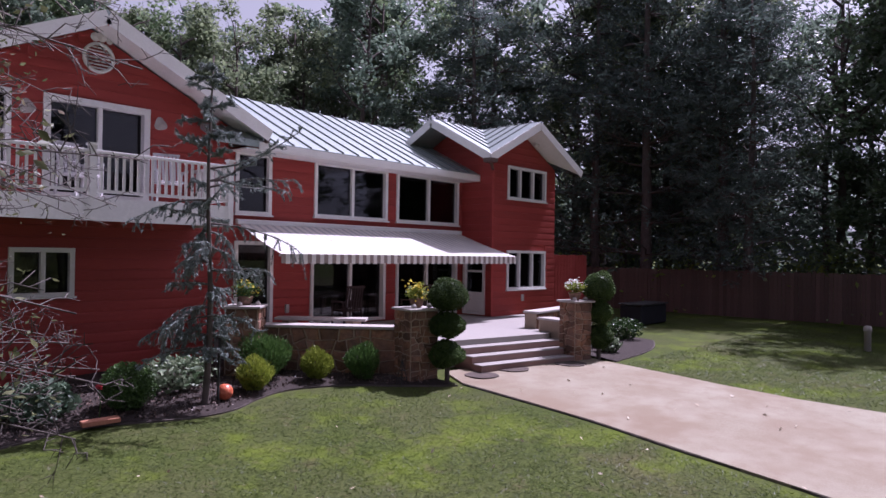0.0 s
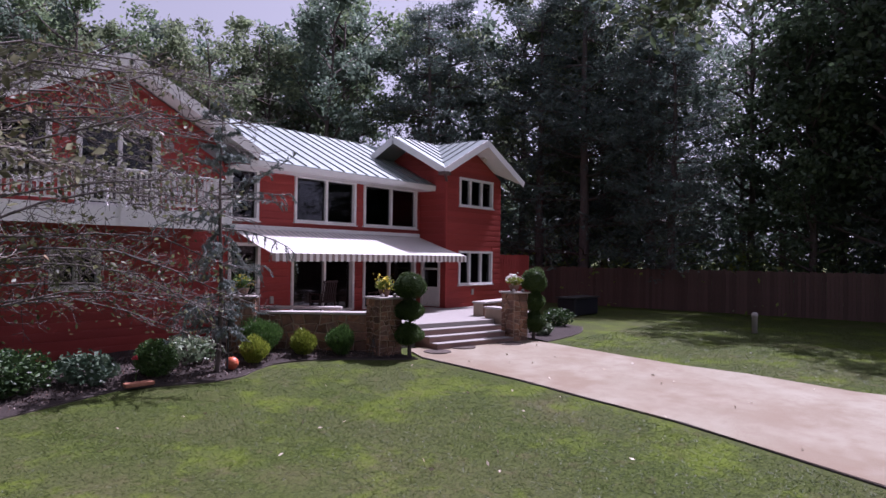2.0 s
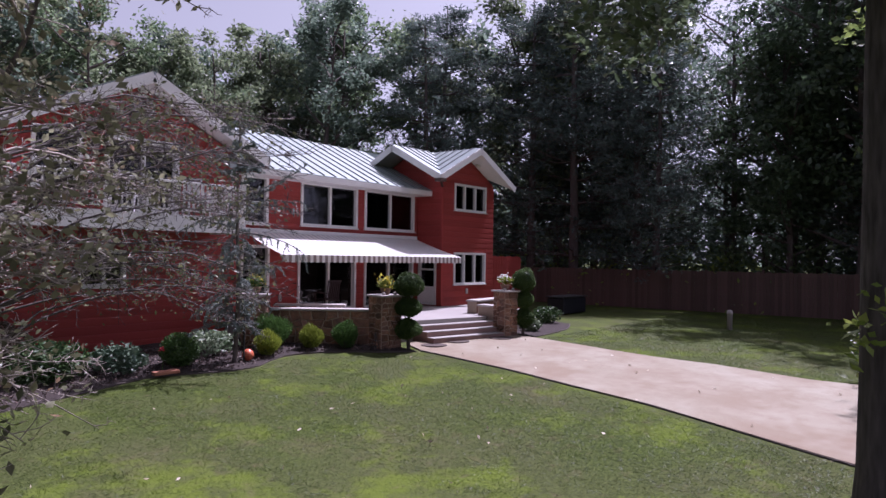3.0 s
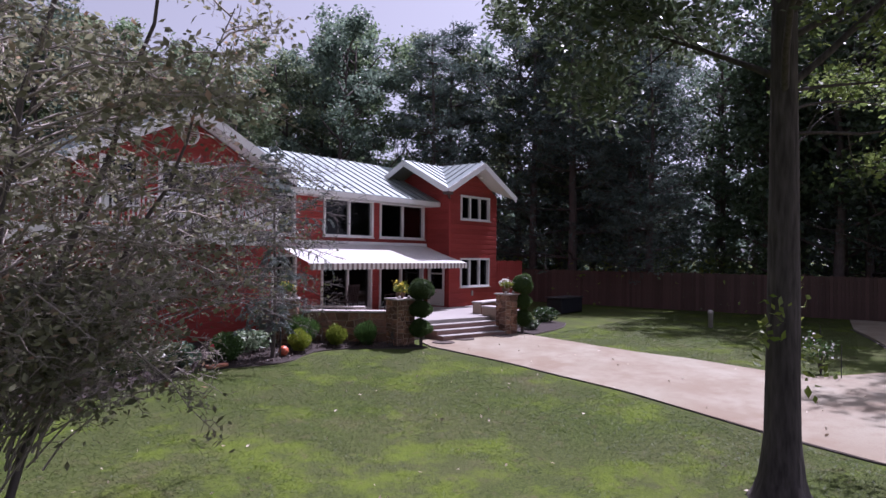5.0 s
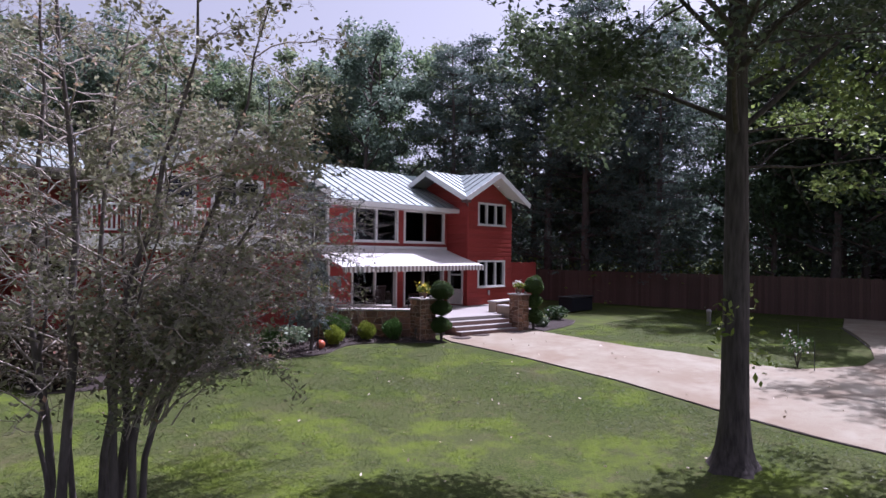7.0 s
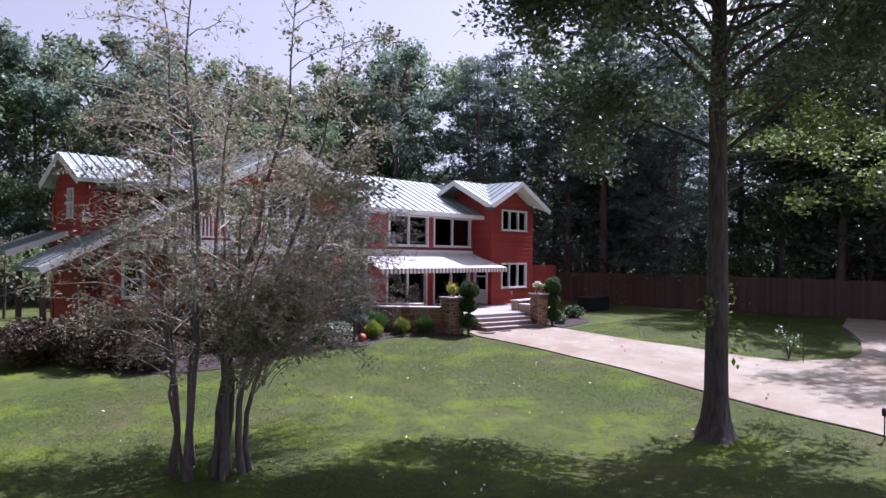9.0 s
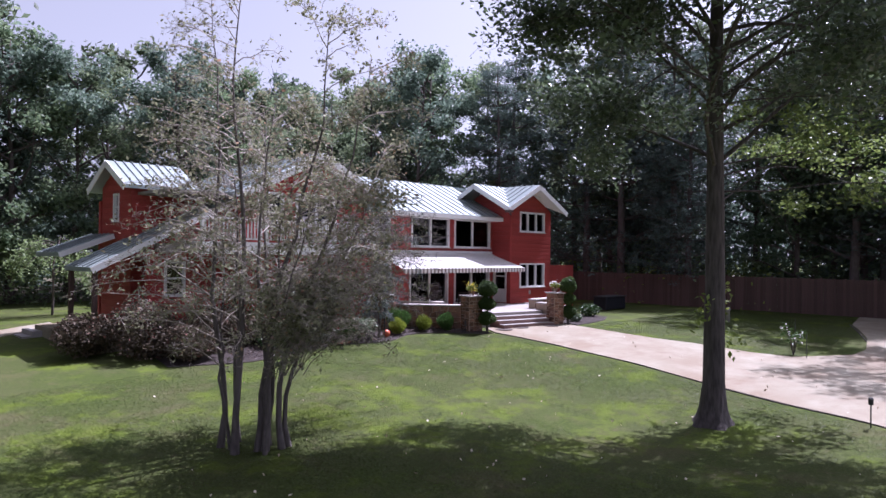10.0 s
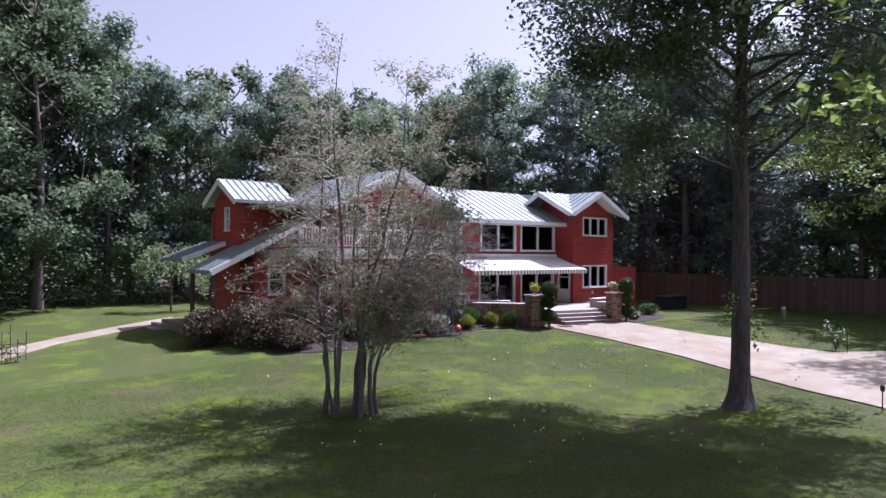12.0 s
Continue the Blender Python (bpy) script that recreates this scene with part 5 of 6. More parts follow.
part("cheek", Shape().prism([(-16.28, -0.55), (-16.2, -0.55), (-16.2, 1.0), (-16.28, 1.0)], -0.4, -0.2), MORTAR, bulk)

# ---- planting ----
SH_G = leaf_mat("shrub_green", (0.035, 0.085, 0.02), (0.11, 0.2, 0.05), 0.25)
SH_Y = leaf_mat("shrub_gold", (0.15, 0.2, 0.025), (0.36, 0.41, 0.06), 0.3)
SH_H = leaf_mat("hosta_leaf", (0.03, 0.06, 0.035), (0.12, 0.17, 0.11), 0.2)
SH_T = leaf_mat("clipped_juniper", (0.03, 0.055, 0.018), (0.09, 0.14, 0.04), 0.25, gloss=0.12, rough=0.6)
SH_D = leaf_mat("shrub_dark", (0.018, 0.04, 0.014), (0.055, 0.1, 0.03), 0.15)
SH_V = leaf_mat("variegated_leaf", (0.05, 0.09, 0.04), (0.28, 0.33, 0.22), 0.2)
SH_R = leaf_mat("barberry_leaf", (0.045, 0.038, 0.028), (0.13, 0.1, 0.07), 0.2, warm=(0.2, 0.095, 0.075), gloss=0.1, rough=0.6)
FL_Y = leaf_mat("yellow_petal", (0.6, 0.42, 0.03), (0.8, 0.65, 0.08), 0.2)
FL_W = leaf_mat("white_petal", (0.7, 0.68, 0.66), (0.85, 0.8, 0.78), 0.2)
FL_P = leaf_mat("pink_petal", (0.55, 0.04, 0.06), (0.75, 0.1, 0.12), 0.2)


def ball_points(n, rx, rz, rg, lump=0.12, fill=0.75):
    """Leaf places over a lumpy ball, thick at the skin."""
    d = rg.normal(size=(n, 3))
    d /= np.linalg.norm(d, axis=1)[:, None]
    ph = rg.uniform(0, 6, 3)
    bump = 1 + lump * (np.sin(4 * d[:, 0] + ph[0]) + np.sin(5 * d[:, 1] + ph[1]) + np.sin(4 * d[:, 2] + ph[2])) / 2
    return d * (bump * rg.uniform(fill, 1.03, n))[:, None] * np.array([rx, rx, rz])


def core_ball(rx, rz, cz, n=12):
    prof = [(max(0.01, rx * math.cos(t)), cz + rz * math.sin(t)) for t in np.linspace(-1.5, 1.5, 9)]
    return Shape().lathe(prof, n=n)


def shrub(x, y, rx, rz, leafm, label, count=2600, size=0.05, seed=1, lump=0.14, cat="shrub", feather=False):
    rg = np.random.default_rng(seed)
    t = thing("shrub", label, cat, at=on_ground(x, y, 0.05))
    s = Shape()
    for k in range(5):
        a = k * 1.3
        s.tube([Vector((0, 0, -0.05)), Vector((0.3 * rx * math.cos(a), 0.3 * rx * math.sin(a), rz * 0.6)), Vector((0.6 * rx * math.cos(a), 0.6 * rx * math.sin(a), rz * 1.2))], [0.02, 0.014, 0.006], 5)
    part("stems", s, DARKBARK, t)
    p = ball_points(count, rx, rz, rg, lump, 0.5)
    p[:, 2] = np.maximum(p[:, 2] + rz * 0.95, 0.03)
    if feather:
        a = p - np.array([0, 0, rz * 0.3])
        a /= np.linalg.norm(a, axis=1)[:, None]
        a[:, 2] += 0.5
        part("foliage", leaves_mesh("foliage", p, size * 0.62, leafm, long=3.6, axis=a), leafm, t)
    else:
        part("foliage", leaves_mesh("foliage", p, size, leafm, up=0.7), leafm, t)
    return t


shrub(-11.15, -1.5, 0.42, 0.37, SH_G, "clipped round bright-green shrub in the mulch bed", 7000, 0.034, 1, 0.08)
shrub(-9.15, -1.95, 0.33, 0.3, SH_Y, "low golden-yellow shrub in the mulch bed", 6000, 0.034, 2, 0.2, feather=True)
shrub(-8.55, -1.35, 0.46, 0.44, SH_G, "full green shrub before the terrace wall", 7000, 0.036, 3, 0.2, feather=True)
shrub(-7.9, -2.05, 0.29, 0.31, SH_Y, "rounded golden shrub with a dark base", 5200, 0.033, 4, 0.2, feather=True)
shrub(-7.3, -2.62, 0.32, 0.36, SH_G, "rounded green shrub before the terrace wall", 5500, 0.035, 5, 0.2, feather=True)
shrub(-10.1, -1.0, 0.6, 0.32, SH_V, "variegated pale-leaved plant in the bed", 700, 0.085, 6)
shrub(-12.3, -1.1, 0.6, 0.3, SH_H, "dark blue-green hosta clump in the shade", 800, 0.09, 7)
x, y, z = on_ground(-11.62, -1.62, 0.0)
bl = thing("red_flower", "single red bloom on a thin green stem", "flower", at=(x, y, z))
part("stem", Shape().tube([Vector((0, 0, -0.03)), Vector((0.02, 0, 0.25)), Vector((0, 0.02, 0.46))], [0.008, 0.007, 0.005], 5), SH_G, bl)
part("bloom", leaves_mesh("bloom", ball_points(70, 0.055, 0.045, np.random.default_rng(8), 0.1, 0.4) + np.array([0, 0.02, 0.49]), 0.04, FL_P, long=1.2), FL_P, bl)
shrub(-13.6, -0.9, 0.75, 0.4, SH_D, "dark low shrub beneath the balcony", 2200, 0.07, 8)
for i, (x, y, r, h) in enumerate([(-15.4, 0.0, 1.1, 0.85), (-17.4, 0.4, 1.25, 0.95), (-18.7, 1.6, 1.0, 0.8), (-16.6, -0.9, 0.9, 0.6), (-14.2, 0.2, 0.8, 0.7)]):
    shrub(x, y, r * 0.85, h * 0.9, SH_R, "spreading dark reddish barberry at the house corner", 5200, 0.075, 20 + i, 0.25)
shrub(-0.9, -4.3, 0.3, 0.2, SH_V, "small pale plant in the bed", 500, 0.07, 31)
shrub(-0.3, -3.6, 0.35, 0.28, SH_D, "small dark shrub beside the steps", 900, 0.06, 32)
shrub(1.6, -3.4, 0.5, 0.3, SH_D, "low dark shrub in the side bed", 1200, 0.06, 33)
s = Shape()
bx = [(-1.9, -5.0), (-0.4, -4.9), (0.9, -4.6), (2.2, -4.0)]
vv = []
for x, y in smooth_line(bx, 4):
    vv += [(x, y, float(ground_z(x, y)) + 0.03), (x + 0.15, y + 0.8, float(ground_z(x, y)) + 0.06), (x + 0.2, y + 1.5, float(ground_z(x, y)) + 0.05)]
m = len(vv) // 3
s.add(vv, [(3 * i + k, 3 * i + 3 + k, 3 * i + 4 + k, 3 * i + 1 + k) for i in range(m - 1) for k in range(2)])
solo("side_bed", s, MULCH, "mulched bed beside the side lawn", "flower bed", kind="structure")
edging("edging_side", smooth_line(bx, 4), "dark edging of the side bed")


def topiary(x, y, label, seed):
    rg = np.random.default_rng(seed)
    t = thing("topiary", label, "topiary", "pompom topiaries", at=on_ground(x, y, 0.03))
    part("trunk", Shape().tube([Vector((0, 0, -0.05)), Vector((0.03, 0.02, 0.6)), Vector((-0.02, 0, 1.2)), Vector((0, 0, 1.75))], [0.05, 0.04, 0.035, 0.02], 8), DARKBARK, t, smooth=True)
    for z, r, rz in ((0.5, 0.33, 0.29), (1.05, 0.32, 0.27), (1.62, 0.365, 0.33)):
        core = part("inner_growth", core_ball(r * 0.8, rz * 0.8, z), SH_D, t, smooth=True)
        p = ball_points(7500, r, rz * 0.95, rg, 0.15, 0.82)
        p[:, 2] += z
        part("pompom", leaves_mesh("pompom", p, 0.022, SH_T, long=2.2, up=0.5), SH_T, t)
    return t


topiary(-6.15, -3.75, "three-tiered clipped pompom topiary by the steps", 41)
topiary(-1.85, -4.55, "three-tiered clipped pompom topiary beside the stone pillar", 42)


def flower_pot(x, y, z, label, leafm, petal, seed):
    rg = np.random.default_rng(seed)
    t = thing("flower_pot", label, "flower pot", "pots on the pillars", at=(x, y, z))
    part("pot", Shape().lathe([(0.085, 0), (0.12, 0.08), (0.135, 0.14), (0.15, 0.15), (0.15, 0.175), (0.12, 0.175), (0.11, 0.14)], n=18), POT, t, smooth=True)
    p = ball_points(620, 0.22, 0.16, rg, 0.35, 0.2)
    p[:, 2] += 0.29
    part("foliage", leaves_mesh("foliage", p, 0.045, leafm), leafm, t)
    p = ball_points(90, 0.23, 0.2, rg, 0.4, 0.5)
    p[:, 2] += 0.33
    tagged(part("flower_mass", leaves_mesh("blooms", p, 0.055, petal, long=1.1), petal, t), kind="stuff")
    for a, b in ((-0.2, -0.12), (0.16, -0.18)):
        part("shell", Shape().lathe([(0.02, 0), (0.05, 0.01), (0.055, 0.04), (0.03, 0.07), (0.01, 0.08)], a, b, 10), CAP, t, smooth=True)
    return t


flower_pot(-6.38, -3.15, float(ground_z(-6.38, -3.15)) + 1.37, "terracotta pot of yellow flowers on a pillar", SH_Y, FL_Y, 51)
flower_pot(-2.33, -4.2, float(ground_z(-2.29, -4.2)) + 1.35, "terracotta pot of yellow and white flowers on a pillar", SH_Y, FL_W, 52)
flower_pot(-8.62, -0.75, float(ground_z(-8.62, -0.75)) + 1.37, "terracotta pot with a sparse plant on a pillar", SH_G, FL_Y, 53)

# weeping blue cedar in the bed
lr = random.Random(17)
NEED = leaf_mat("blue_needles", (0.09, 0.12, 0.105), (0.28, 0.33, 0.31), 0.15)
ced = thing("weeping_cedar", "weeping blue cedar with a thin dark trunk", "conifer", at=on_ground(-10.15, -2.1, 0.0))
s, tips = Shape(), []
pts = [Vector((0.05 * math.sin(z * 1.3), 0.04 * math.cos(z), z)) for z in np.linspace(0, 5.7, 12)]
s.tube(pts, [0.058 - 0.0043 * i for i in range(12)], 9)
axes = []
z = 0.95
while z < 5.6:
    for k in range(4 if z < 1.7 else 2):
        az = lr.uniform(0, 6.28)
        ln = (1.1 if z < 1.7 else 0.95 if z < 3.0 else 1.1 if z < 4.2 else 0.55) * (1.0 - 0.5 * max(0, z - 4.6)) * lr.uniform(0.25, 1.1)
        if 2.9 < z < 4.0 and lr.random() < 0.3:
            az, ln = lr.uniform(-1.3, -0.5), lr.uniform(1.3, 1.65)
        droop = -0.12 if z < 1.7 else -0.07 if z < 3.0 else -0.015
        p, d = Vector((0, 0, z)), Vector((math.cos(az), math.sin(az), lr.uniform(0.0, 0.25)))
        line = [p]
        for i in range(7):
            d = (d + Vector((lr.gauss(0, 0.17), lr.gauss(0, 0.17), droop + lr.gauss(0, 0.1)))).normalized()
            p = p + d * ln / 7
            line.append(p)
        s.tube(line, [0.018 - 0.002 * i for i in range(8)], 4)
        for a, q in zip(line[1:], line[2:]):
            for f in (0.0, 0.25, 0.5, 0.75):
                tips.append(a.lerp(q, f))
                axes.append((q - a).normalized())
            for _ in range(2):
                h = lr.uniform(0.08, 0.26 if z < 4.4 else 0.16)
                fall = lr.uniform(0.3, 1.6) if 1.5 < z < 3.6 else lr.uniform(-0.5, 0.7)
                e2 = (d * 0.7 + Vector((lr.gauss(0, 0.7), lr.gauss(0, 0.7), 0))).normalized()
                tw = [q, q + e2 * h * 0.5 + Vector((0, 0, -h * 0.3 * fall)), q + e2 * h * 0.9 + Vector((0, 0, -h * fall))]
                s.tube(tw, [0.006, 0.005, 0.003], 3)
                for e, g in zip(tw, tw[1:]):
                    for f in (0.15, 0.4, 0.65, 0.9):
                        tips.append(e.lerp(g, f))
                        axes.append((g - e).normalized())
    z += lr.uniform(0.09, 0.23)
part("trunk", s, DARKBARK, ced, smooth=True)
tp = np.repeat(np.array([tuple(q) for q in tips]), 7, axis=0)
ax = np.repeat(np.array([tuple(q) for q in axes]), 7, axis=0)
part("needles", leaves_mesh("needles", tp + rng.normal(size=tp.shape) * 0.012, 0.0145, NEED, long=4.0, axis=ax), NEED, ced)
part("stake", Shape().bar((0.18, -0.05, -0.05), (0.2, -0.04, 1.1), 0.03, 0.03), DARK, ced)

# ---- small things in the garden ----
x, y, z = on_ground(-9.82, -2.1, 0.05)
gl = thing("garden_globe", "orange-red glazed gazing globe on the mulch", "garden ornament", at=(x, y, z))
part("globe", Shape().lathe([(max(0.01, 0.135 * math.cos(t)), 0.125 + 0.135 * math.sin(t)) for t in np.linspace(-1.45, 1.5, 14)], n=22), ORANGE, gl, smooth=True)
pl = thing("edging_plank", "short reddish brick-coloured edging plank", "plank")
part("board", Shape().bar(on_ground(-12.0, -1.95, 0.09), on_ground(-11.5, -2.05, 0.09), 0.2, 0.07), TERRA, pl, bevel=0.01)
x, y, z = on_ground(-6.95, -3.35, 0.02)
ob = thing("garden_obelisk", "small dark metal pyramid trellis", "garden ornament", at=(x, y, z))
for a in range(4):
    part("leg", Shape().bar((0.12 * math.cos(a * 1.57 + 0.78), 0.12 * math.sin(a * 1.57 + 0.78), 0), (0, 0, 0.45), 0.015, 0.015), DARK, ob)
for h in (0.12, 0.26):
    r = 0.12 * (1 - h / 0.45)
    s = Shape()
    for a in range(4):
        s.bar((r * math.cos(a * 1.57 + 0.78), r * math.sin(a * 1.57 + 0.78), h), (r * math.cos(a * 1.57 + 2.35), r * math.sin(a * 1.57 + 2.35), h), 0.01, 0.01)
    part("hoop", s, DARK, ob)
GRATE = mat("worn_rubber", (0.025, 0.02, 0.018), (0.1, 0.075, 0.062), 4, 0.9, 0.6, 30, c3=(0.1, 0.075, 0.065), patch=0.7)
for x, y, r, lab in ((-5.35, -3.95, 0.34, "dark flat grating set in the driveway"), (-4.4, -3.98, 0.36, "dark round mat on the driveway"), (-3.0, -4.5, 0.36, "dark round mat on the driveway")):
    q = on_ground(x, y, 0.041)
    mt = thing("drive_mat", lab, "mat", "mats before the steps", at=q)
    lr = random.Random(int(r * 1000 + x * 10))
    ring = [(r * lr.uniform(0.93, 1.04) * math.cos(2 * math.pi * k / 22), r * lr.uniform(0.93, 1.04) * math.sin(2 * math.pi * k / 22)) for k in range(22)]
    part("disc", Shape().prism(ring, -0.03, 0.006), GRATE, mt)
pp = thing("bird_post", "short pale wooden post with a slanted top", "post", at=on_ground(-0.9, -3.75, 0.0))
part("post", Shape().hexa([(-0.06, -0.05, 0), (0.06, -0.05, 0), (0.06, 0.05, 0), (-0.06, 0.05, 0), (-0.06, -0.05, 0.62), (0.06, -0.05, 0.7), (0.06, 0.05, 0.7), (-0.06, 0.05, 0.62)]), CAP, pp)
hy = thing("yard_post", "short white capped pipe post on the side lawn", "post", at=on_ground(4.6, -8.7, -0.02))
part("pipe", Shape().lathe([(0.085, 0), (0.085, 0.52), (0.1, 0.53), (0.1, 0.6), (0.08, 0.66), (0.02, 0.68)], n=16), CAP, hy, smooth=True)
lt = thing("path_light", "slim black path light at the driveway edge", "lamp", at=on_ground(-9.15, -17.1, 0.0))
part("stake", Shape().tube([Vector((0, 0, -0.05)), Vector((0, 0, 0.5))], [0.015, 0.015], 8), DARK, lt)
part("hood", Shape().lathe([(0.02, 0.48), (0.05, 0.5), (0.055, 0.62), (0.03, 0.65)], n=12), DARK, lt)
rs = thing("rose_bush", "staked young rose with pale blooms on the side lawn", "rose", at=on_ground(-2.0, -13.4, 0.0))
s = Shape()
lr = random.Random(4)
tips = []
for k in range(7):
    a = k * 0.9
    p1 = Vector((0.12 * math.cos(a), 0.12 * math.sin(a), 0.5))
    p2 = Vector((0.3 * math.cos(a) * lr.random() * 1.5, 0.3 * math.sin(a), lr.uniform(0.6, 1.1)))
    s.tube([Vector((0, 0, -0.03)), p1, p2], [0.014, 0.01, 0.005], 5)
    tips += [p1, p1.lerp(p2, 0.5), p2, p2]
part("canes", s, DARKBARK, rs)
tp = np.repeat(np.array([tuple(q) for q in tips]), 9, axis=0)
part("leaves", leaves_mesh("leaves", tp + rng.normal(size=tp.shape) * 0.09, 0.06, SH_G), SH_G, rs)
tagged(part("flower_mass", leaves_mesh("blooms", tp[::7] + rng.normal(size=tp[::7].shape) * 0.08, 0.07, FL_W, long=1.1), FL_W, rs), kind="stuff")
part("stake", Shape().bar((0.5, 0.1, -0.05), (0.5, 0.1, 1.15), 0.02, 0.02), DARK, rs)
part("stake", Shape().bar((-0.35, -0.5, -0.05), (-0.35, -0.5, 0.8), 0.02, 0.02), DARK, rs)
lr = random.Random(15)
wl = thing("weeping_sapling", "young weeping ornamental tree on the far lawn", "tree", at=on_ground(-16.4, 12.8, 0.0))
s, tips = Shape(), []
s.tube([Vector((0, 0, -0.05)), Vector((0.03, 0, 1.2)), Vector((0.0, 0.05, 2.2)), Vector((0.3, 0, 3.5))], [0.06, 0.05, 0.045, 0.015], 7)
for k in range(26):
    az = lr.uniform(0, 6.28)
    p, d = Vector((0.05, 0, lr.uniform(1.8, 3.2))), Vector((math.cos(az), math.sin(az), 0.7))
    line = [p]
    for i in range(7):
        d = (d + Vector((lr.gauss(0, 0.1), lr.gauss(0, 0.1), -0.32))).normalized()
        p = p + d * 0.3
        line.append(p)
    part("branch", Shape().tube(line, [0.018 - 0.002 * i for i in range(8)], 4), DARKBARK, wl, smooth=True)
    tips += line[2:]
part("trunk", s, DARKBARK, wl, smooth=True)
tp = np.repeat(np.array([tuple(q) for q in tips]), 16, axis=0)
part("crown", leaves_mesh("crown", tp + rng.normal(size=tp.shape) * 0.16, 0.09, LEAF_W), LEAF_W, wl)
tz = thing("garden_trellis", "small dark wire plant frame beside the path", "trellis", at=on_ground(-24.7, 2.7, 0.0))
for k in range(5):
    part("rod", Shape().bar((0.22 * (k - 2), 0.1 * (k % 2), -0.05), (0.22 * (k - 2), 0.1 * (k % 2), 0.75 + 0.25 * (k % 3)), 0.02, 0.02), DARK, tz)
part("cross_rod", Shape().bar((-0.45, 0.05, 0.3), (0.45, 0.05, 0.3), 0.015, 0.015), DARK, tz)
part("cross_rod", Shape().bar((-0.45, 0.05, 0.6), (0.45, 0.05, 0.6), 0.015, 0.015), DARK, tz)
tagged(part("plant", leaves_mesh("plant", rng.normal(size=(180, 3)) * np.array([0.25, 0.1, 0.2]) + np.array([0, 0, 0.35]), 0.06, SH_D), SH_D, tz), kind="stuff")
cv = thing("covered_grill", "low dark covered box in the shade by the fence", "grill", at=on_ground(6.6, -1.6, 0.0))
part("cover", Shape().box(-1.0, 1.0, -0.4, 0.4, 0.02, 0.68), mat("dark_cover", (0.012, 0.012, 0.017), (0.022, 0.022, 0.03), 3, 0.7), cv, bevel=0.06)
part("lid", Shape().box(-1.05, 1.05, -0.45, 0.45, 0.69, 0.74), DARK, cv, bevel=0.02)

# fence posts and rails
for k in range(13):
    y = -20 + 2.4 * k
    part("post", Shape().box(12.34, 12.44, y - 0.05, y + 0.05, float(ground_z(12.4, y)) - 0.05, float(ground_z(12.4, y)) + 1.9), FENCE, fence)
for z in (0.4, 1.5):
    part("rail", Shape().box(12.315, 12.36, -20, 8.8, 0.17 + z, 0.26 + z), FENCE, fence)

# ---- grass blades, clover and fallen leaves ----
BLADE = leaf_mat("grass_blade", (0.034, 0.055, 0.01), (0.085, 0.117, 0.025), 0.5)
patchy(BLADE, (0.12, 0.172, 0.014), (0.12, 0.104, 0.054))
CLOVER = leaf_mat("clover", (0.065, 0.105, 0.013), (0.12, 0.175, 0.025), 0.5)


def inside_lawn(x, y):
    edge = np.interp(y, [p[1] for p in NEAR[::-1]], [p[0] for p in NEAR[::-1]])
    bed = np.interp(x, [p[0] for p in BED], [p[1] for p in BED])
    return (x < edge - 0.12) & (y < bed - 0.12)


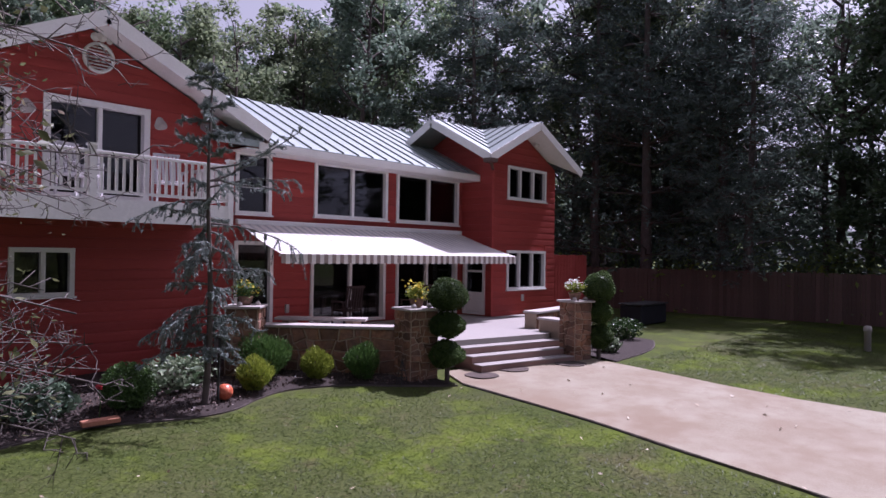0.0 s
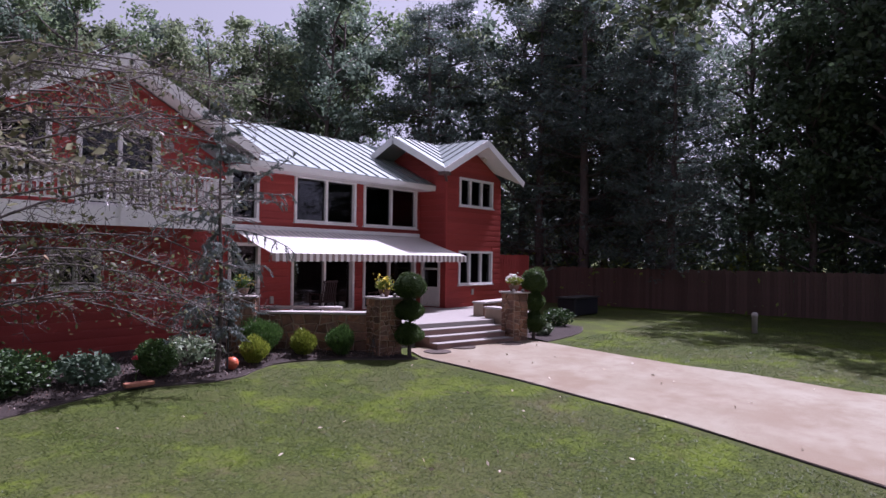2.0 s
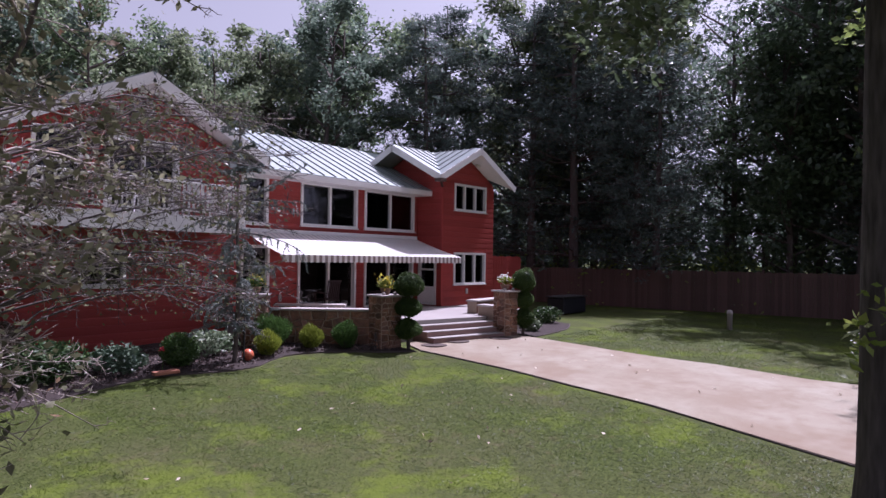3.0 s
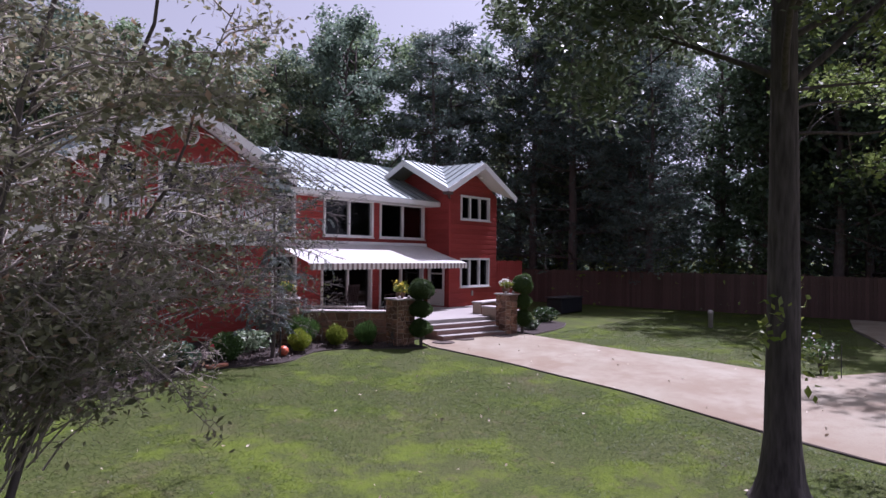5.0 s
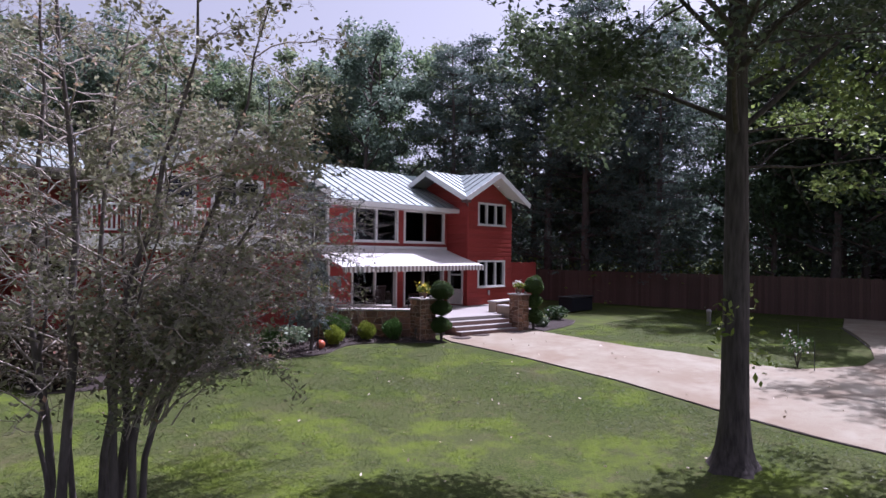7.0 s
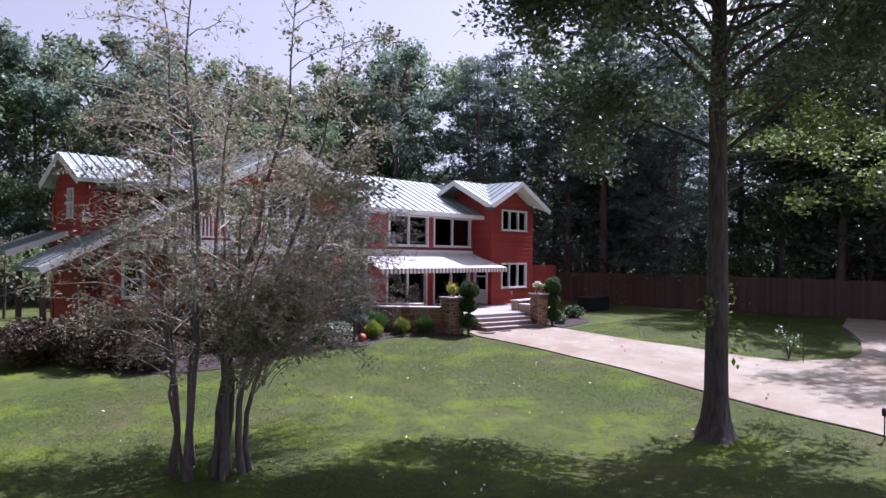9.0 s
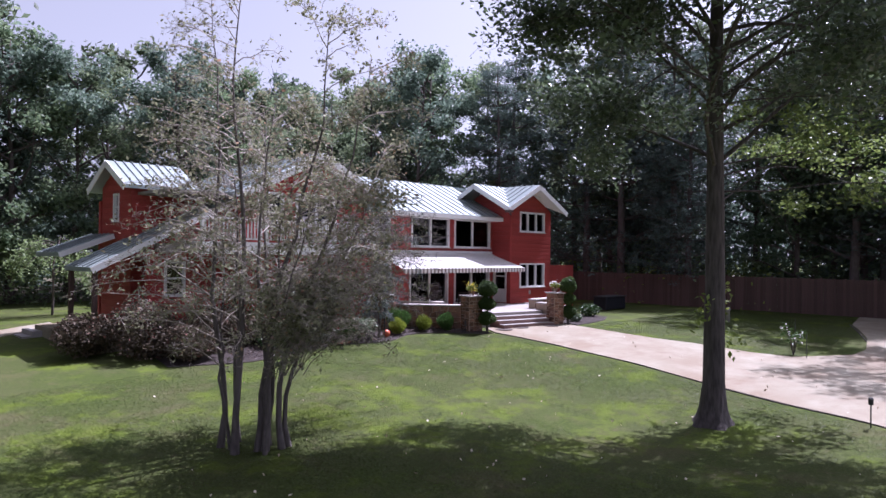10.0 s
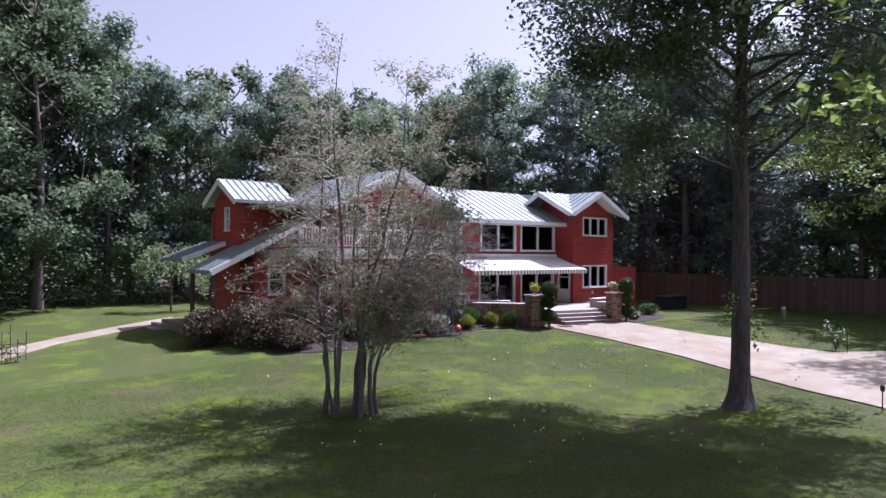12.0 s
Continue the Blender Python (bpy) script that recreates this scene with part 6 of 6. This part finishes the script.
def blades(name, n, x0, x1, y0, y1, h, w, material, label, test, clumps=0):
    rg = np.random.default_rng(n)
    x, y = rg.uniform(x0, x1, n), rg.uniform(y0, y1, n)
    if clumps:
        cx, cy = rg.uniform(x0, x1, clumps), rg.uniform(y0, y1, clumps)
        k = rg.integers(0, clumps, n)
        r = rg.uniform(0.1, 0.42, clumps)[k]
        x, y = cx[k] + rg.normal(size=n) * r, cy[k] + rg.normal(size=n) * r * 0.8
    ok = test(x, y) & (rg.uniform(0, 1, n) < np.clip((17 - np.hypot(x + 16, y + 11)) / 9, 0, 1) if name != "side_grass" else test(x, y))
    x, y = x[ok], y[ok]
    n = len(x)
    z = ground_z(x, y)
    a = rg.uniform(0, 6.28, n)
    hh = h * rg.uniform(0.5, 1.2, n)
    lean = rg.normal(size=(n, 2)) * 2.2
    v = np.empty((n, 3, 3))
    v[:, 0] = np.stack([x - w * np.cos(a), y - w * np.sin(a), z], 1)
    v[:, 1] = np.stack([x + w * np.cos(a), y + w * np.sin(a), z], 1)
    v[:, 2] = np.stack([x + lean[:, 0] * hh, y + lean[:, 1] * hh, z + hh], 1)
    me = bpy.data.meshes.new(name)
    me.vertices.add(3 * n)
    me.vertices.foreach_set("co", v.ravel())
    me.loops.add(3 * n)
    me.loops.foreach_set("vertex_index", np.arange(3 * n, dtype=np.int32))
    me.polygons.add(n)
    me.polygons.foreach_set("loop_start", np.arange(0, 3 * n, 3, dtype=np.int32))
    me.materials.append(material)
    me.update(calc_edges=True)
    return tagged(part(name, me, material, None), label, "grass", kind="stuff")


blades("grass", 420000, -32, -5.5, -22, -1.8, 0.024, 0.006, BLADE, "short uneven mown grass blades", inside_lawn)
blades("clover_tufts", 30000, -24, -6, -20, -2, 0.018, 0.008, CLOVER, "bright clover tufts in the lawn", inside_lawn, 260)
side_ok = lambda x, y: (x > np.interp(y, [p[1] for p in FAR[::-1]], [p[0] for p in FAR[::-1]]) + 0.15) & (y < -5.3) & (y > -14 + 0.14 * np.maximum(x, 0))
blades("side_grass", 60000, -2.6, 12, -14.2, -5, 0.024, 0.009, BLADE, "short grass on the side lawn", side_ok)
rg = np.random.default_rng(99)
p = np.stack([rg.uniform(-22, -2.8, 170), rg.uniform(-19, -4, 170), np.zeros(170)], 1)
p[:, 2] = ground_z(p[:, 0], p[:, 1]) + 0.06
DRY = leaf_mat("dry_leaf", (0.35, 0.27, 0.18), (0.7, 0.62, 0.5), 0.1)
tagged(part("fallen_leaves", leaves_mesh("fallen_leaves", p, 0.05, DRY), DRY, None), "pale fallen leaves scattered on the lawn and driveway", "leaves", kind="stuff")
CHIP = leaf_mat("bark_chip", (0.025, 0.018, 0.016), (0.17, 0.12, 0.1), 0.0)
x, y = rg.uniform(-15.5, -6.2, 9000), rg.uniform(-3.6, 0.4, 9000)
low_edge = np.interp(x, [q[0] for q in BED], [q[1] for q in BED])
ok = (y > low_edge + 0.08) & (y < np.interp(x, [-16, -8.8, -8.3, -6.5, -6.2], [0.6, 0.4, -0.75, -2.95, -3.3]))
p = np.stack([x[ok], y[ok], ground_z(x[ok], y[ok]) + 0.05 + 0.045 * np.clip((y - low_edge)[ok] / 1.1, 0, 1)], 1)
tagged(part("bark_chips", leaves_mesh("bark_chips", p, 0.035, CHIP, up=1.5), CHIP, None), "loose dark bark chips on the planting bed", "mulch", kind="stuff")
